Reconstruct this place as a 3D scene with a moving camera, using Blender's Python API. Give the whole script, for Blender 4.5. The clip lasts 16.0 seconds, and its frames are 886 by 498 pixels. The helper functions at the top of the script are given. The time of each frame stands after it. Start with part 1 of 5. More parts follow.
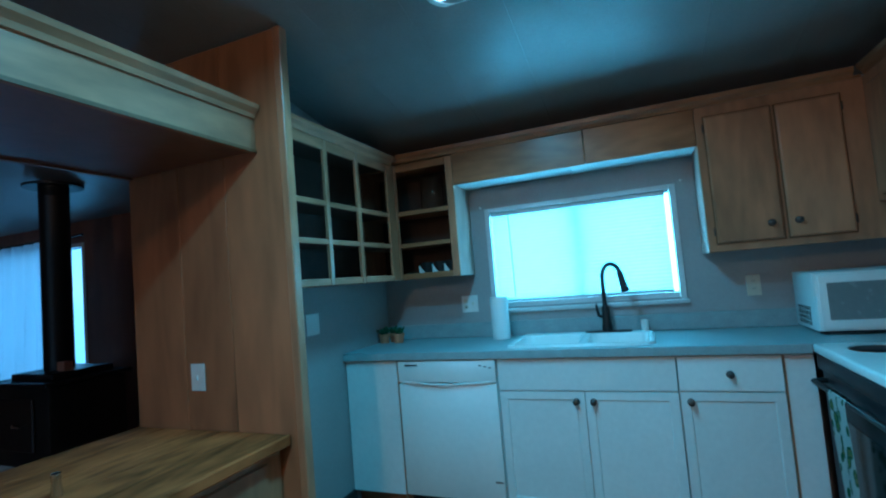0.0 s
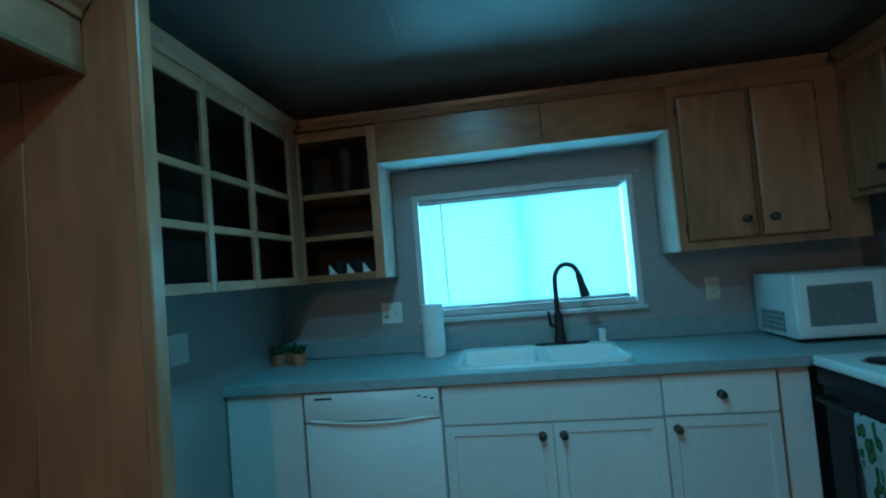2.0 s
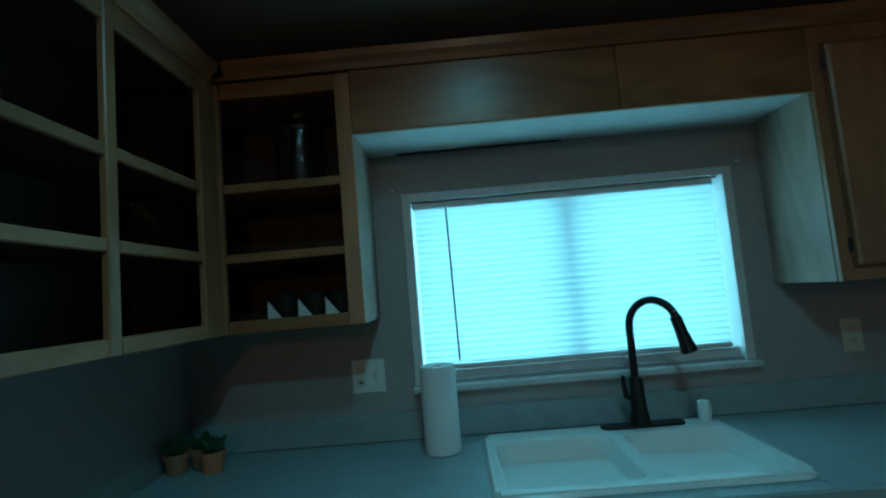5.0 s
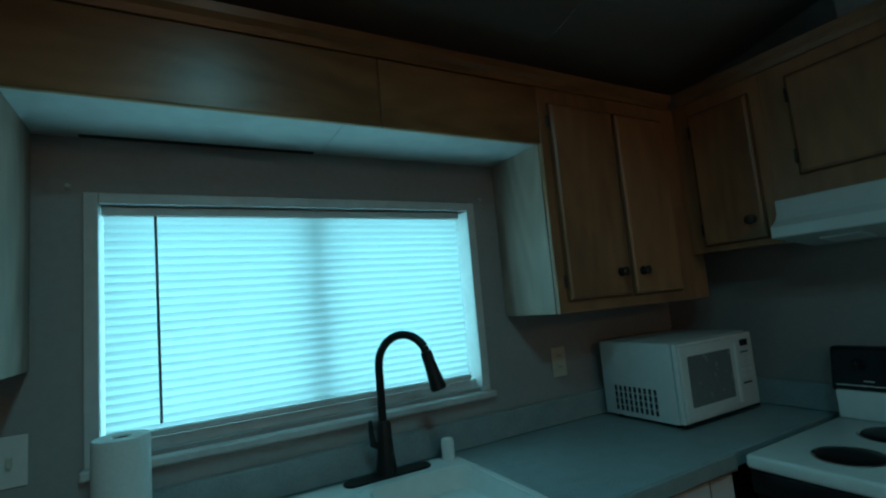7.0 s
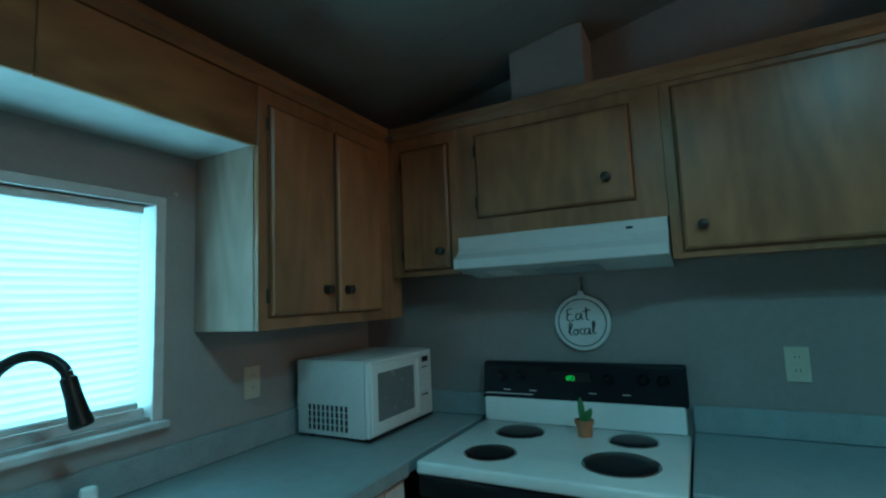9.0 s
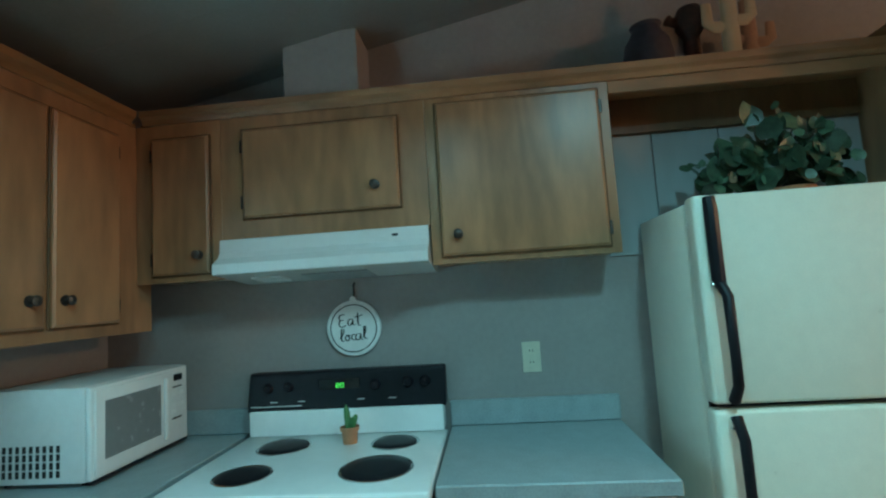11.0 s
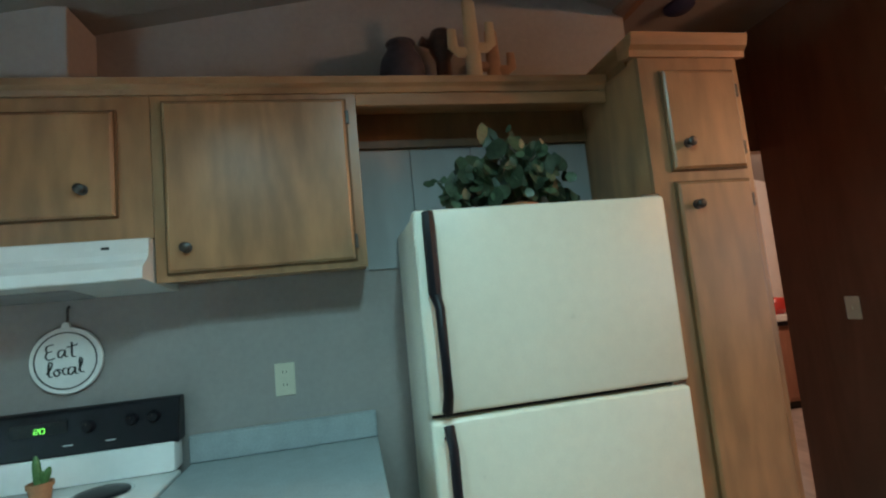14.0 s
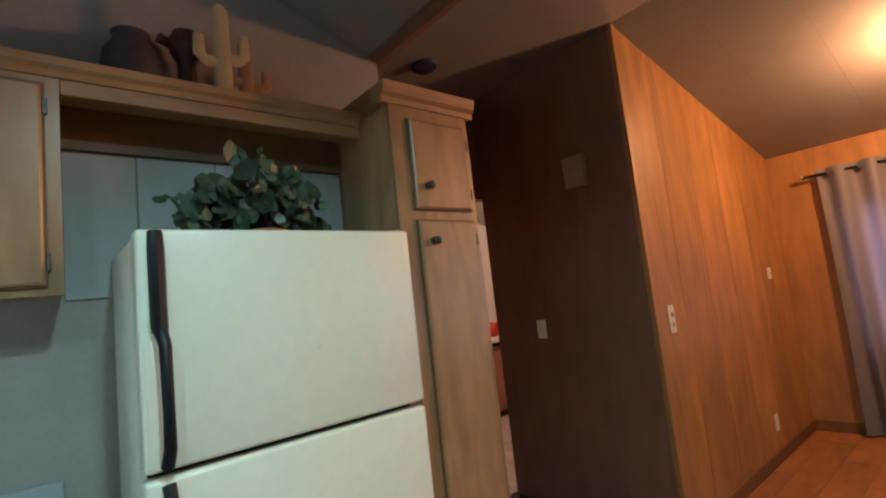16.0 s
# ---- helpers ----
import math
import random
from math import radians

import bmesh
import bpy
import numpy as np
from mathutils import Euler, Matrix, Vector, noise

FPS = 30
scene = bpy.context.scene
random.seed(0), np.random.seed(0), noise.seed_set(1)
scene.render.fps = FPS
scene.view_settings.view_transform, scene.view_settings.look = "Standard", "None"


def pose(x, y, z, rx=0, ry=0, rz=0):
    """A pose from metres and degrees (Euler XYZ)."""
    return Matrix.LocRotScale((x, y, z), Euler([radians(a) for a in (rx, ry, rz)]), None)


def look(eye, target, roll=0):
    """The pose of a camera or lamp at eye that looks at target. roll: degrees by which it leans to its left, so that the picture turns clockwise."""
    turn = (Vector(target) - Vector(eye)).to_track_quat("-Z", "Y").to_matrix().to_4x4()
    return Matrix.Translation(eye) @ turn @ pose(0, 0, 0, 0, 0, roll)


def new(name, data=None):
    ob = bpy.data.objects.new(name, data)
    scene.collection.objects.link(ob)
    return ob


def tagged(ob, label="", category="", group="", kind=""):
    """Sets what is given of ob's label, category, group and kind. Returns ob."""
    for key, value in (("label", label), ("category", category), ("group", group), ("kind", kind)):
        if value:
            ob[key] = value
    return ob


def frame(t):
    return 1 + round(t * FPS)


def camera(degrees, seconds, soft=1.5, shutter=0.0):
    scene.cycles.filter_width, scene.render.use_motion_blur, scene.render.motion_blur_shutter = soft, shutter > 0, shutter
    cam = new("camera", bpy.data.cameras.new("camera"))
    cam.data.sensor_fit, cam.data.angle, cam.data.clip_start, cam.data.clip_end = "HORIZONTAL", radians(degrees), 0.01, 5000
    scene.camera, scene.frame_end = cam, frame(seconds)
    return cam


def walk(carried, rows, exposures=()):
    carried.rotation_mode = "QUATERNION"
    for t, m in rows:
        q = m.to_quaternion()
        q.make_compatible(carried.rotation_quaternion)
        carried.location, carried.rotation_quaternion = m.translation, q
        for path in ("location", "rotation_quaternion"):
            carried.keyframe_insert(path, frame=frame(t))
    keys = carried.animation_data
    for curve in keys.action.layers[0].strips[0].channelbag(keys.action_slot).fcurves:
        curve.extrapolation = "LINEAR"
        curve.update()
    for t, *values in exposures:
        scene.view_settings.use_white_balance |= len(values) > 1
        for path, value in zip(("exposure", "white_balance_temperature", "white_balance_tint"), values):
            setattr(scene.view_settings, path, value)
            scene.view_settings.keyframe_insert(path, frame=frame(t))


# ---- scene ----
cam = camera(85.0, 16.0, soft=2.2)
PATH = [
    (0, (0.729, 0.542, 1.324), (-0.014, 2.394, 1.449), -4.8),
    (0.5, (0.587, 0.664, 1.338), (-0.059, 2.556, 1.373), -5.2),
    (1, (0.479, 0.779, 1.353), (0.014, 2.722, 1.448), -5.6),
    (1.5, (0.387, 0.892, 1.351), (0.097, 2.868, 1.457), -5.1),
    (2, (0.278, 1.071, 1.349), (0.024, 3.052, 1.44), -4.8),
    (2.5, (0.181, 1.27, 1.381), (-0.115, 3.246, 1.468), -5.5),
    (3, (0.099, 1.427, 1.37), (-0.169, 3.408, 1.441), -6.3),
    (5.5, (-0.046, 2.072, 1.422), (0.083, 4.056, 1.634), -4.4),
    (6, (-0.019, 2.138, 1.395), (0.384, 4.082, 1.632), -5.1),
    (6.5, (-0.014, 2.191, 1.415), (0.698, 4.047, 1.635), -5.1),
    (7, (-0.016, 2.212, 1.414), (0.96, 3.943, 1.637), -5.0),
    (7.5, (-0.006, 2.265, 1.416), (1.225, 3.824, 1.648), -4.2),
    (8, (0.006, 2.241, 1.409), (1.453, 3.598, 1.662), -3.4),
    (8.5, (0.018, 2.25, 1.426), (1.642, 3.394, 1.657), -2.9),
    (9, (0.04, 2.234, 1.418), (1.802, 3.157, 1.626), -2.4),
    (9.5, (0.055, 2.192, 1.408), (1.926, 2.87, 1.604), -1.8),
    (12, (0.155, 2.011, 1.429), (2.145, 1.993, 1.624), -5.3),
    (12.5, (0.166, 1.925, 1.43), (2.151, 1.82, 1.648), -5.4),
    (13, (0.167, 1.855, 1.423), (2.145, 1.69, 1.667), -5.1),
    (13.5, (0.165, 1.783, 1.405), (2.137, 1.547, 1.637), -5.0),
    (14, (0.168, 1.72, 1.399), (2.12, 1.33, 1.59), -5.5),
    (14.5, (0.163, 1.673, 1.385), (2.066, 1.077, 1.549), -6.0),
    (15, (0.171, 1.676, 1.4), (1.964, 0.81, 1.585), -6.5),
    (15.5, (0.18, 1.697, 1.41), (1.859, 0.625, 1.593), -6.4),
    (16, (0.176, 1.708, 1.396), (1.693, 0.421, 1.605), -6.4),
]
EXPOSURES = [(0.0, 0.0, 4450, 4), (1.5, -0.6, 4650, 1), (3.0, -1.0, 4950, 0), (5.5, -1.7, 5750, 2), (7.0, -1.85, 6150, 4), (8.3, -1.4, 5700, 3), (9.5, -0.2, 6000, 8), (12.0, 0.52, 7050, 19), (14.0, 0.58, 7800, 33), (16.0, 0.68, 8300, 42)]
walk(cam, [(t, look(eye, target, roll)) for t, eye, target, roll in PATH], EXPOSURES)

# ---- light ----
world = bpy.data.worlds.new("sky")
scene.world = world
world.use_nodes = True
_sky = world.node_tree.nodes.new("ShaderNodeTexSky")
_sky.sky_type, _sky.sun_disc = "NISHITA", False
_sky.sun_elevation, _sky.sun_rotation = radians(35), radians(200)
world.node_tree.links.new(_sky.outputs[0], world.node_tree.nodes["Background"].inputs[0])
world.node_tree.nodes["Background"].inputs[1].default_value = 0.1


def area(name, eye, target, sx, sy, watts, colour):
    lamp = bpy.data.lights.new(name, "AREA")
    lamp.shape, lamp.size, lamp.size_y, lamp.energy, lamp.color = "RECTANGLE", sx, sy, watts, colour
    ob = new(name, lamp)
    ob.matrix_world = look(eye, target)
    return ob


COOL, DAY, WARM = (0.33, 0.86, 1.0), (0.30, 0.72, 1.0), (1.0, 0.60, 0.29)
area("sky_light_kitchen_window", (0.375, 3.90, 1.43), (0.375, 0, 1.43), 1.3, 0.8, 42, COOL)
# fill from the south, through an unseen opening added in that wall
area("fill_light_south_opening", (-1.9, -3.22, 1.45), (-1.9, 3, 1.35), 2.2, 1.3, 12, DAY)
area("sky_light_living_window", (-5.4, 3.90, 1.4), (-5.4, 0, 1.4), 2.2, 1.7, 22, DAY)
area("sky_light_curtain_window", (0.1, -3.34, 1.25), (0.1, 3, 1.25), 1.7, 1.2, 15, (0.55, 0.62, 1.0))
# two recessed downlights: a dim one by the sink, a stronger one over the middle of the floor
DOWNLIGHTS = ((0.14, 2.335, 2.465, 9), (0.12, 1.42, 2.650, 20))
for dx, dy, dz, watts in DOWNLIGHTS:
    area("kitchen_downlight_lamp", (dx, dy, dz), (dx, dy, 0), 0.11, 0.11, watts, (0.29, 0.88, 1.0)).data.spread = radians(152)


def bulb(name, at, watts, radius, colour):
    lamp = bpy.data.lights.new(name, "POINT")
    lamp.energy, lamp.shadow_soft_size, lamp.color = watts, radius, colour
    ob = new(name, lamp)
    ob.location = at
    return ob


bulb("ceiling_bulb", (0.22, -1.95, 2.41), 66, 0.07, WARM)
# unseen fill lamp without a fixture, added to brighten the back room
bulb("back_room_fill", (3.5, -1.9, 2.2), 26, 0.09, (1.0, 0.80, 0.62))


# ---- materials ----
def wood_figure(n, ln, coords, value, grain, figure, knots):
    """Adds flowing growth rings, cloudy blotches and scattered knots to a grey value."""
    def math_node(op, a, b=0.0, clamp=False):
        m = n.new("ShaderNodeMath")
        m.operation, m.use_clamp = op, clamp
        for k, v in enumerate((a, b)):
            if isinstance(v, float):
                m.inputs[k].default_value = v
            else:
                ln.new(v, m.inputs[k])
        return m.outputs[0]
    slow = n.new("ShaderNodeMapping")
    slow.inputs["Scale"].default_value = [1.0 if g >= 1 else 0.55 for g in grain]
    ln.new(coords, slow.inputs[0])
    field = n.new("ShaderNodeTexNoise")
    field.inputs["Scale"].default_value, field.inputs["Detail"].default_value = 3.2, 1.5
    ln.new(slow.outputs[0], field.inputs[0])
    rings = math_node("SINE", math_node("MULTIPLY", field.outputs[0], 75.0))
    out = math_node("ADD", value, math_node("MULTIPLY", rings, 0.045 * figure))
    cloud = n.new("ShaderNodeTexNoise")
    cloud.inputs["Scale"].default_value, cloud.inputs["Detail"].default_value = 7.0, 3
    ln.new(coords, cloud.inputs[0])
    out = math_node("ADD", out, math_node("MULTIPLY", math_node("SUBTRACT", cloud.outputs[0], 0.5), 0.5 * figure))
    if knots:
        cell = n.new("ShaderNodeTexVoronoi")
        cell.inputs["Scale"].default_value = 3.4
        ln.new(coords, cell.inputs[0])
        spot = n.new("ShaderNodeMapRange")
        spot.inputs[1].default_value, spot.inputs[2].default_value = 0.05, 0.20
        spot.inputs[3].default_value, spot.inputs[4].default_value = knots, 0.0
        ln.new(cell.outputs["Distance"], spot.inputs[0])
        out = math_node("SUBTRACT", out, spot.outputs[0])
    return out


def material(name, base, rough=0.5, metal=0.0, grain=None, stain=0.12, bump=0.1, scale=30.0, coat=0.0, spread=0.06, spec=0.5, figure=0.0, knots=0.0):
    """Base colour varied at two scales, with fine relief. grain: stretch of the noise along x, y, z.
    figure: strength of the flowing growth-ring lines, knots: of the dark knots, for wood."""
    m = bpy.data.materials.new(name)
    m.use_nodes = True
    nt = m.node_tree
    n, ln = nt.nodes, nt.links
    p = n["Principled BSDF"]
    p.inputs["Roughness"].default_value, p.inputs["Metallic"].default_value = rough, metal
    p.inputs["Coat Weight"].default_value, p.inputs["Coat Roughness"].default_value = coat, 0.4
    p.inputs["Specular IOR Level"].default_value = spec
    tc = n.new("ShaderNodeTexCoord")
    mp = n.new("ShaderNodeMapping")
    mp.inputs["Scale"].default_value = grain or (1, 1, 1)
    ln.new(tc.outputs["Object"], mp.inputs[0])
    info = n.new("ShaderNodeObjectInfo")
    shift = n.new("ShaderNodeVectorMath")
    shift.operation = "MULTIPLY_ADD"
    shift.inputs[1].default_value = (7.0, 5.0, 9.0)
    ln.new(info.outputs["Random"], shift.inputs[0])
    ln.new(mp.outputs[0], shift.inputs[2])
    fine, broad = n.new("ShaderNodeTexNoise"), n.new("ShaderNodeTexNoise")
    fine.inputs["Scale"].default_value, fine.inputs["Detail"].default_value = scale, 6
    broad.inputs["Scale"].default_value, broad.inputs["Detail"].default_value = scale * 0.11, 3
    ln.new(shift.outputs[0], fine.inputs[0])
    ln.new(shift.outputs[0], broad.inputs[0])
    mix = n.new("ShaderNodeMix")
    mix.data_type = "FLOAT"
    mix.inputs[0].default_value = 0.5
    ln.new(fine.outputs[0], mix.inputs[2])
    ln.new(broad.outputs[0], mix.inputs[3])
    ramp = n.new("ShaderNodeValToRGB")
    ramp.color_ramp.elements[0].position, ramp.color_ramp.elements[1].position = 0.32, 0.68
    ramp.color_ramp.elements[0].color = (*[c * (1 - stain * 1.6) for c in base], 1)
    ramp.color_ramp.elements[1].color = (*[min(1, c * (1 + stain)) for c in base], 1)
    value = mix.outputs[0]
    if figure:
        value = wood_figure(n, ln, shift.outputs[0], value, grain, figure, knots)
    ln.new(value, ramp.inputs[0])
    hsv = n.new("ShaderNodeHueSaturation")
    val = n.new("ShaderNodeMapRange")
    val.inputs[3].default_value, val.inputs[4].default_value = 1 - spread, 1 + spread
    ln.new(info.outputs["Random"], val.inputs[0])
    ln.new(val.outputs[0], hsv.inputs["Value"])
    ln.new(ramp.outputs[0], hsv.inputs["Color"])
    ln.new(hsv.outputs[0], p.inputs["Base Color"])
    rr = n.new("ShaderNodeMapRange")
    rr.inputs[3].default_value, rr.inputs[4].default_value = rough * 0.8, min(1, rough * 1.25)
    ln.new(broad.outputs[0], rr.inputs[0])
    ln.new(rr.outputs[0], p.inputs["Roughness"])
    bp = n.new("ShaderNodeBump")
    bp.inputs["Strength"].default_value, bp.inputs["Distance"].default_value = bump, 0.002
    ln.new(fine.outputs[0], bp.inputs["Height"])
    ln.new(bp.outputs[0], p.inputs["Normal"])
    return m


UP, ALONG_Y, ALONG_X = (1, 1, 0.3), (1, 0.3, 1), (0.3, 1, 1)
MAPLE = material("maple", (0.40, 0.193, 0.094), 0.32, grain=UP, stain=0.2, scale=20, bump=0.08, coat=0.3, figure=1.0, knots=0.12)
MAPLE_Y = material("maple_along_y", (0.40, 0.193, 0.094), 0.5, grain=ALONG_Y, stain=0.2, scale=22, bump=0.08, coat=0.05, figure=1.0, knots=0.1)
MAPLE_X = material("maple_along_x", (0.33, 0.155, 0.066), 0.32, grain=ALONG_X, stain=0.22, scale=22, bump=0.04, figure=1.0, knots=0.14)
MAPLE_EDGE = material("maple_edge", (0.16, 0.075, 0.028), 0.5, grain=UP, stain=0.2, scale=25)
PANEL = material("wood_panelling", (0.34, 0.162, 0.058), 0.4, grain=(1, 1, 0.28), stain=0.2, scale=10, bump=0.06, coat=0.1, figure=0.9, knots=0.16)
PARTITION = material("knotty_partition_board", (0.34, 0.142, 0.060), 0.4, grain=(1, 1, 0.28), stain=0.2, scale=10, bump=0.06, coat=0.1, figure=0.9, knots=0.3)
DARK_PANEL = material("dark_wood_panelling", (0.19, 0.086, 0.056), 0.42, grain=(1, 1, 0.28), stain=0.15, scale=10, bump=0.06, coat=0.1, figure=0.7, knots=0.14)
# cabinet insides: the shade behind the openings is put into this dark brown
INNER = material("shade_darkened_interior", (0.055, 0.030, 0.018), 0.6, grain=UP, stain=0.2, scale=20)
BUTCHER = material("bar_top_wood", (0.35, 0.105, 0.030), 0.65, spec=0.06, grain=ALONG_Y, stain=0.4, scale=20, figure=1.0, knots=0.12, spread=0.25)
WALL = material("greige_wall_paint", (0.36, 0.34, 0.33), 0.6, stain=0.05, scale=60, bump=0.12)
# the same greige paint, with the warm lamplight on it mixed into the colour
WARM_LIT_WALL = material("greige_wall_warm_lit", (0.32, 0.282, 0.272), 0.65, stain=0.06, scale=50)
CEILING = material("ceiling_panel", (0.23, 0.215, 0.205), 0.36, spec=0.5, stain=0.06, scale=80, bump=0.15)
WHITE = material("white_cabinet_paint", (0.78, 0.78, 0.76), 0.4, stain=0.04, scale=40, bump=0.05)
WASHED = material("whitewashed_board", (0.41, 0.295, 0.235), 0.55, grain=UP, stain=0.2, scale=9, figure=1.0, knots=0.1)
SOFFIT = material("white_soffit_board", (0.52, 0.51, 0.50), 0.5, stain=0.08, scale=20)
WHITE_TRIM = material("white_trim", (0.62, 0.61, 0.60), 0.45, stain=0.08, scale=30)
ENAMEL = material("white_enamel", (0.80, 0.80, 0.78), 0.22, stain=0.03, scale=30, bump=0.02)
PLASTIC = material("white_plastic", (0.74, 0.74, 0.72), 0.4, stain=0.04, scale=40)
ALMOND = material("almond_enamel", (0.77, 0.73, 0.61), 0.3, stain=0.03, scale=260, bump=0.16)
COUNTER = material("grey_laminate", (0.32, 0.375, 0.385), 0.4, stain=0.12, scale=160, bump=0.03)
COUNTER_EDGE = material("worn_laminate_edge", (0.30, 0.20, 0.14), 0.5, stain=0.3, scale=30)
BLACK = material("black_enamel", (0.008, 0.008, 0.012), 0.4, spec=0.25, stain=0.2, scale=30, bump=0.02)
BLACK_METAL = material("black_metal", (0.015, 0.014, 0.014), 0.42, metal=0.3, stain=0.2, scale=40)
BLACK_GLASS = material("black_glass", (0.006, 0.006, 0.008), 0.1, stain=0.1)
PEWTER = material("dark_pewter", (0.10, 0.09, 0.085), 0.38, metal=0.8, stain=0.3, scale=120)
CHROME = material("chrome", (0.7, 0.7, 0.7), 0.18, metal=1.0, stain=0.05)
TERRACOTTA = material("terracotta", (0.48, 0.20, 0.10), 0.7, stain=0.15, scale=60)
SUCCULENT = material("succulent_green", (0.025, 0.085, 0.03), 0.5, stain=0.3, scale=80)
CACTUS = material("cactus_green", (0.06, 0.22, 0.07), 0.55, stain=0.25, scale=80)
LEAF = material("ivy_leaf", (0.05, 0.098, 0.055), 0.42, stain=0.4, scale=60, spread=0.45)
PALE_WOOD = material("pale_cut_wood", (0.50, 0.36, 0.23), 0.6, grain=UP, stain=0.12, scale=20)
DARK_TIN = material("dark_tin", (0.10, 0.035, 0.025), 0.6, stain=0.3, scale=40)
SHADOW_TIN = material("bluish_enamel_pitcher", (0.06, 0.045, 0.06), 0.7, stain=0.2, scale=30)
PAPER = material("paper_towel", (0.82, 0.82, 0.80), 0.9, stain=0.04, scale=120, bump=0.4)
SOCKET = material("almond_switch_plate", (0.66, 0.62, 0.50), 0.4, stain=0.05)
WHITE_PLATE = material("white_switch_plate", (0.75, 0.73, 0.70), 0.4, stain=0.05)
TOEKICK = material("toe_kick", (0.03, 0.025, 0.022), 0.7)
FLOOR = material("laminate_plank", (0.33, 0.14, 0.055), 0.36, grain=ALONG_Y, stain=0.3, scale=18, spread=0.14, coat=0.15)
PALE_FLOOR = material("pale_plank", (0.50, 0.44, 0.40), 0.4, grain=ALONG_X, stain=0.18, scale=14, spread=0.15)
PINK_WOOD = material("reddish_wood", (0.42, 0.20, 0.13), 0.45, grain=UP, stain=0.2, scale=20)
ORANGE_WOOD = material("orange_wood", (0.55, 0.27, 0.09), 0.45, grain=UP, stain=0.15, scale=20)
RED = material("red_glaze", (0.45, 0.03, 0.02), 0.35)
INK = material("black_ink", (0.012, 0.012, 0.012), 0.6)
TILE = material("hearth_brick", (0.22, 0.12, 0.09), 0.8, stain=0.2)


def see_through(name, colour, amount):
    """Thin cloth or plastic that lets light through."""
    m = bpy.data.materials.new(name)
    m.use_nodes = True
    n, ln = m.node_tree.nodes, m.node_tree.links
    p = n["Principled BSDF"]
    p.inputs["Base Color"].default_value, p.inputs["Roughness"].default_value = (*colour, 1), 0.6
    tr = n.new("ShaderNodeBsdfTranslucent")
    tex = n.new("ShaderNodeTexNoise")
    tex.inputs["Scale"].default_value = 40
    hue = n.new("ShaderNodeMix")
    hue.data_type = "RGBA"
    hue.inputs[6].default_value, hue.inputs[7].default_value = (*[c * 0.92 for c in colour], 1), (*colour, 1)
    ln.new(tex.outputs[0], hue.inputs[0])
    ln.new(hue.outputs[2], tr.inputs[0])
    mix = n.new("ShaderNodeMixShader")
    mix.inputs[0].default_value = amount
    ln.new(p.outputs[0], mix.inputs[1])
    ln.new(tr.outputs[0], mix.inputs[2])
    ln.new(mix.outputs[0], n["Material Output"].inputs[0])
    return m


SLAT = see_through("blind_slat", (0.76, 0.83, 0.84), 0.52)
SHEER = see_through("sheer_curtain", (0.72, 0.74, 0.78), 0.55)
HALF_SHEER = see_through("lavender_curtain", (0.23, 0.215, 0.24), 0.3)


def glass_material(name):
    m = bpy.data.materials.new(name)
    m.use_nodes = True
    p = m.node_tree.nodes["Principled BSDF"]
    p.inputs["Transmission Weight"].default_value, p.inputs["Roughness"].default_value, p.inputs["IOR"].default_value = 1.0, 0.03, 1.45
    return m


GLASS = glass_material("clear_glass")


def glow(name, colour, strength):
    m = bpy.data.materials.new(name)
    m.use_nodes = True
    p = m.node_tree.nodes["Principled BSDF"]
    p.inputs["Base Color"].default_value = (0.02, 0.02, 0.02, 1)
    p.inputs["Emission Color"].default_value, p.inputs["Emission Strength"].default_value = (*colour, 1), strength
    return m


GREEN_LED = glow("green_display", (0.05, 1.0, 0.12), 0.8)


# ---- building helpers ----
def thing(name, at, label, category, group="", kind=""):
    ob = new(name)
    ob.location = at
    ob.empty_display_size = 0.05
    return tagged(ob, label, category, group, kind)


def origin(ob):
    v = Vector((0, 0, 0))
    while ob is not None:
        v += ob.location
        ob = ob.parent
    return v


def part(name, bm, mat, parent=None, label="", smooth=False):
    """Links a bmesh, given in world places, as one mesh object under its parent."""
    if parent is not None:
        bmesh.ops.translate(bm, verts=bm.verts, vec=-origin(parent))
    bmesh.ops.recalc_face_normals(bm, faces=bm.faces)
    me = bpy.data.meshes.new(name)
    bm.to_mesh(me)
    bm.free()
    me.materials.append(mat)
    if smooth:
        me.shade_smooth()
        me.set_sharp_from_angle(angle=radians(38))
    ob = new(name, me)
    ob.parent = parent
    if label:
        ob["label"] = label
    return ob


def block(x0, x1, y0, y1, z0, z1, bevel=0.0, seg=1):
    bm = bmesh.new()
    bmesh.ops.create_cube(bm, size=1)
    for v in bm.verts:
        v.co = ((x0 + x1) / 2 + v.co.x * abs(x1 - x0), (y0 + y1) / 2 + v.co.y * abs(y1 - y0), (z0 + z1) / 2 + v.co.z * abs(z1 - z0))
    if bevel:
        bmesh.ops.bevel(bm, geom=bm.edges[:], offset=bevel, segments=seg, affect="EDGES", profile=0.5)
    return bm


def merge(*bms):
    out = bmesh.new()
    for b in bms:
        me = bpy.data.meshes.new("tmp")
        b.to_mesh(me)
        b.free()
        out.from_mesh(me)
        bpy.data.meshes.remove(me)
    return out


def box(name, x0, x1, y0, y1, z0, z1, mat, parent=None, bevel=0.003, label="", seg=1):
    return part(name, block(x0, x1, y0, y1, z0, z1, bevel, seg), mat, parent, label, smooth=seg > 1)


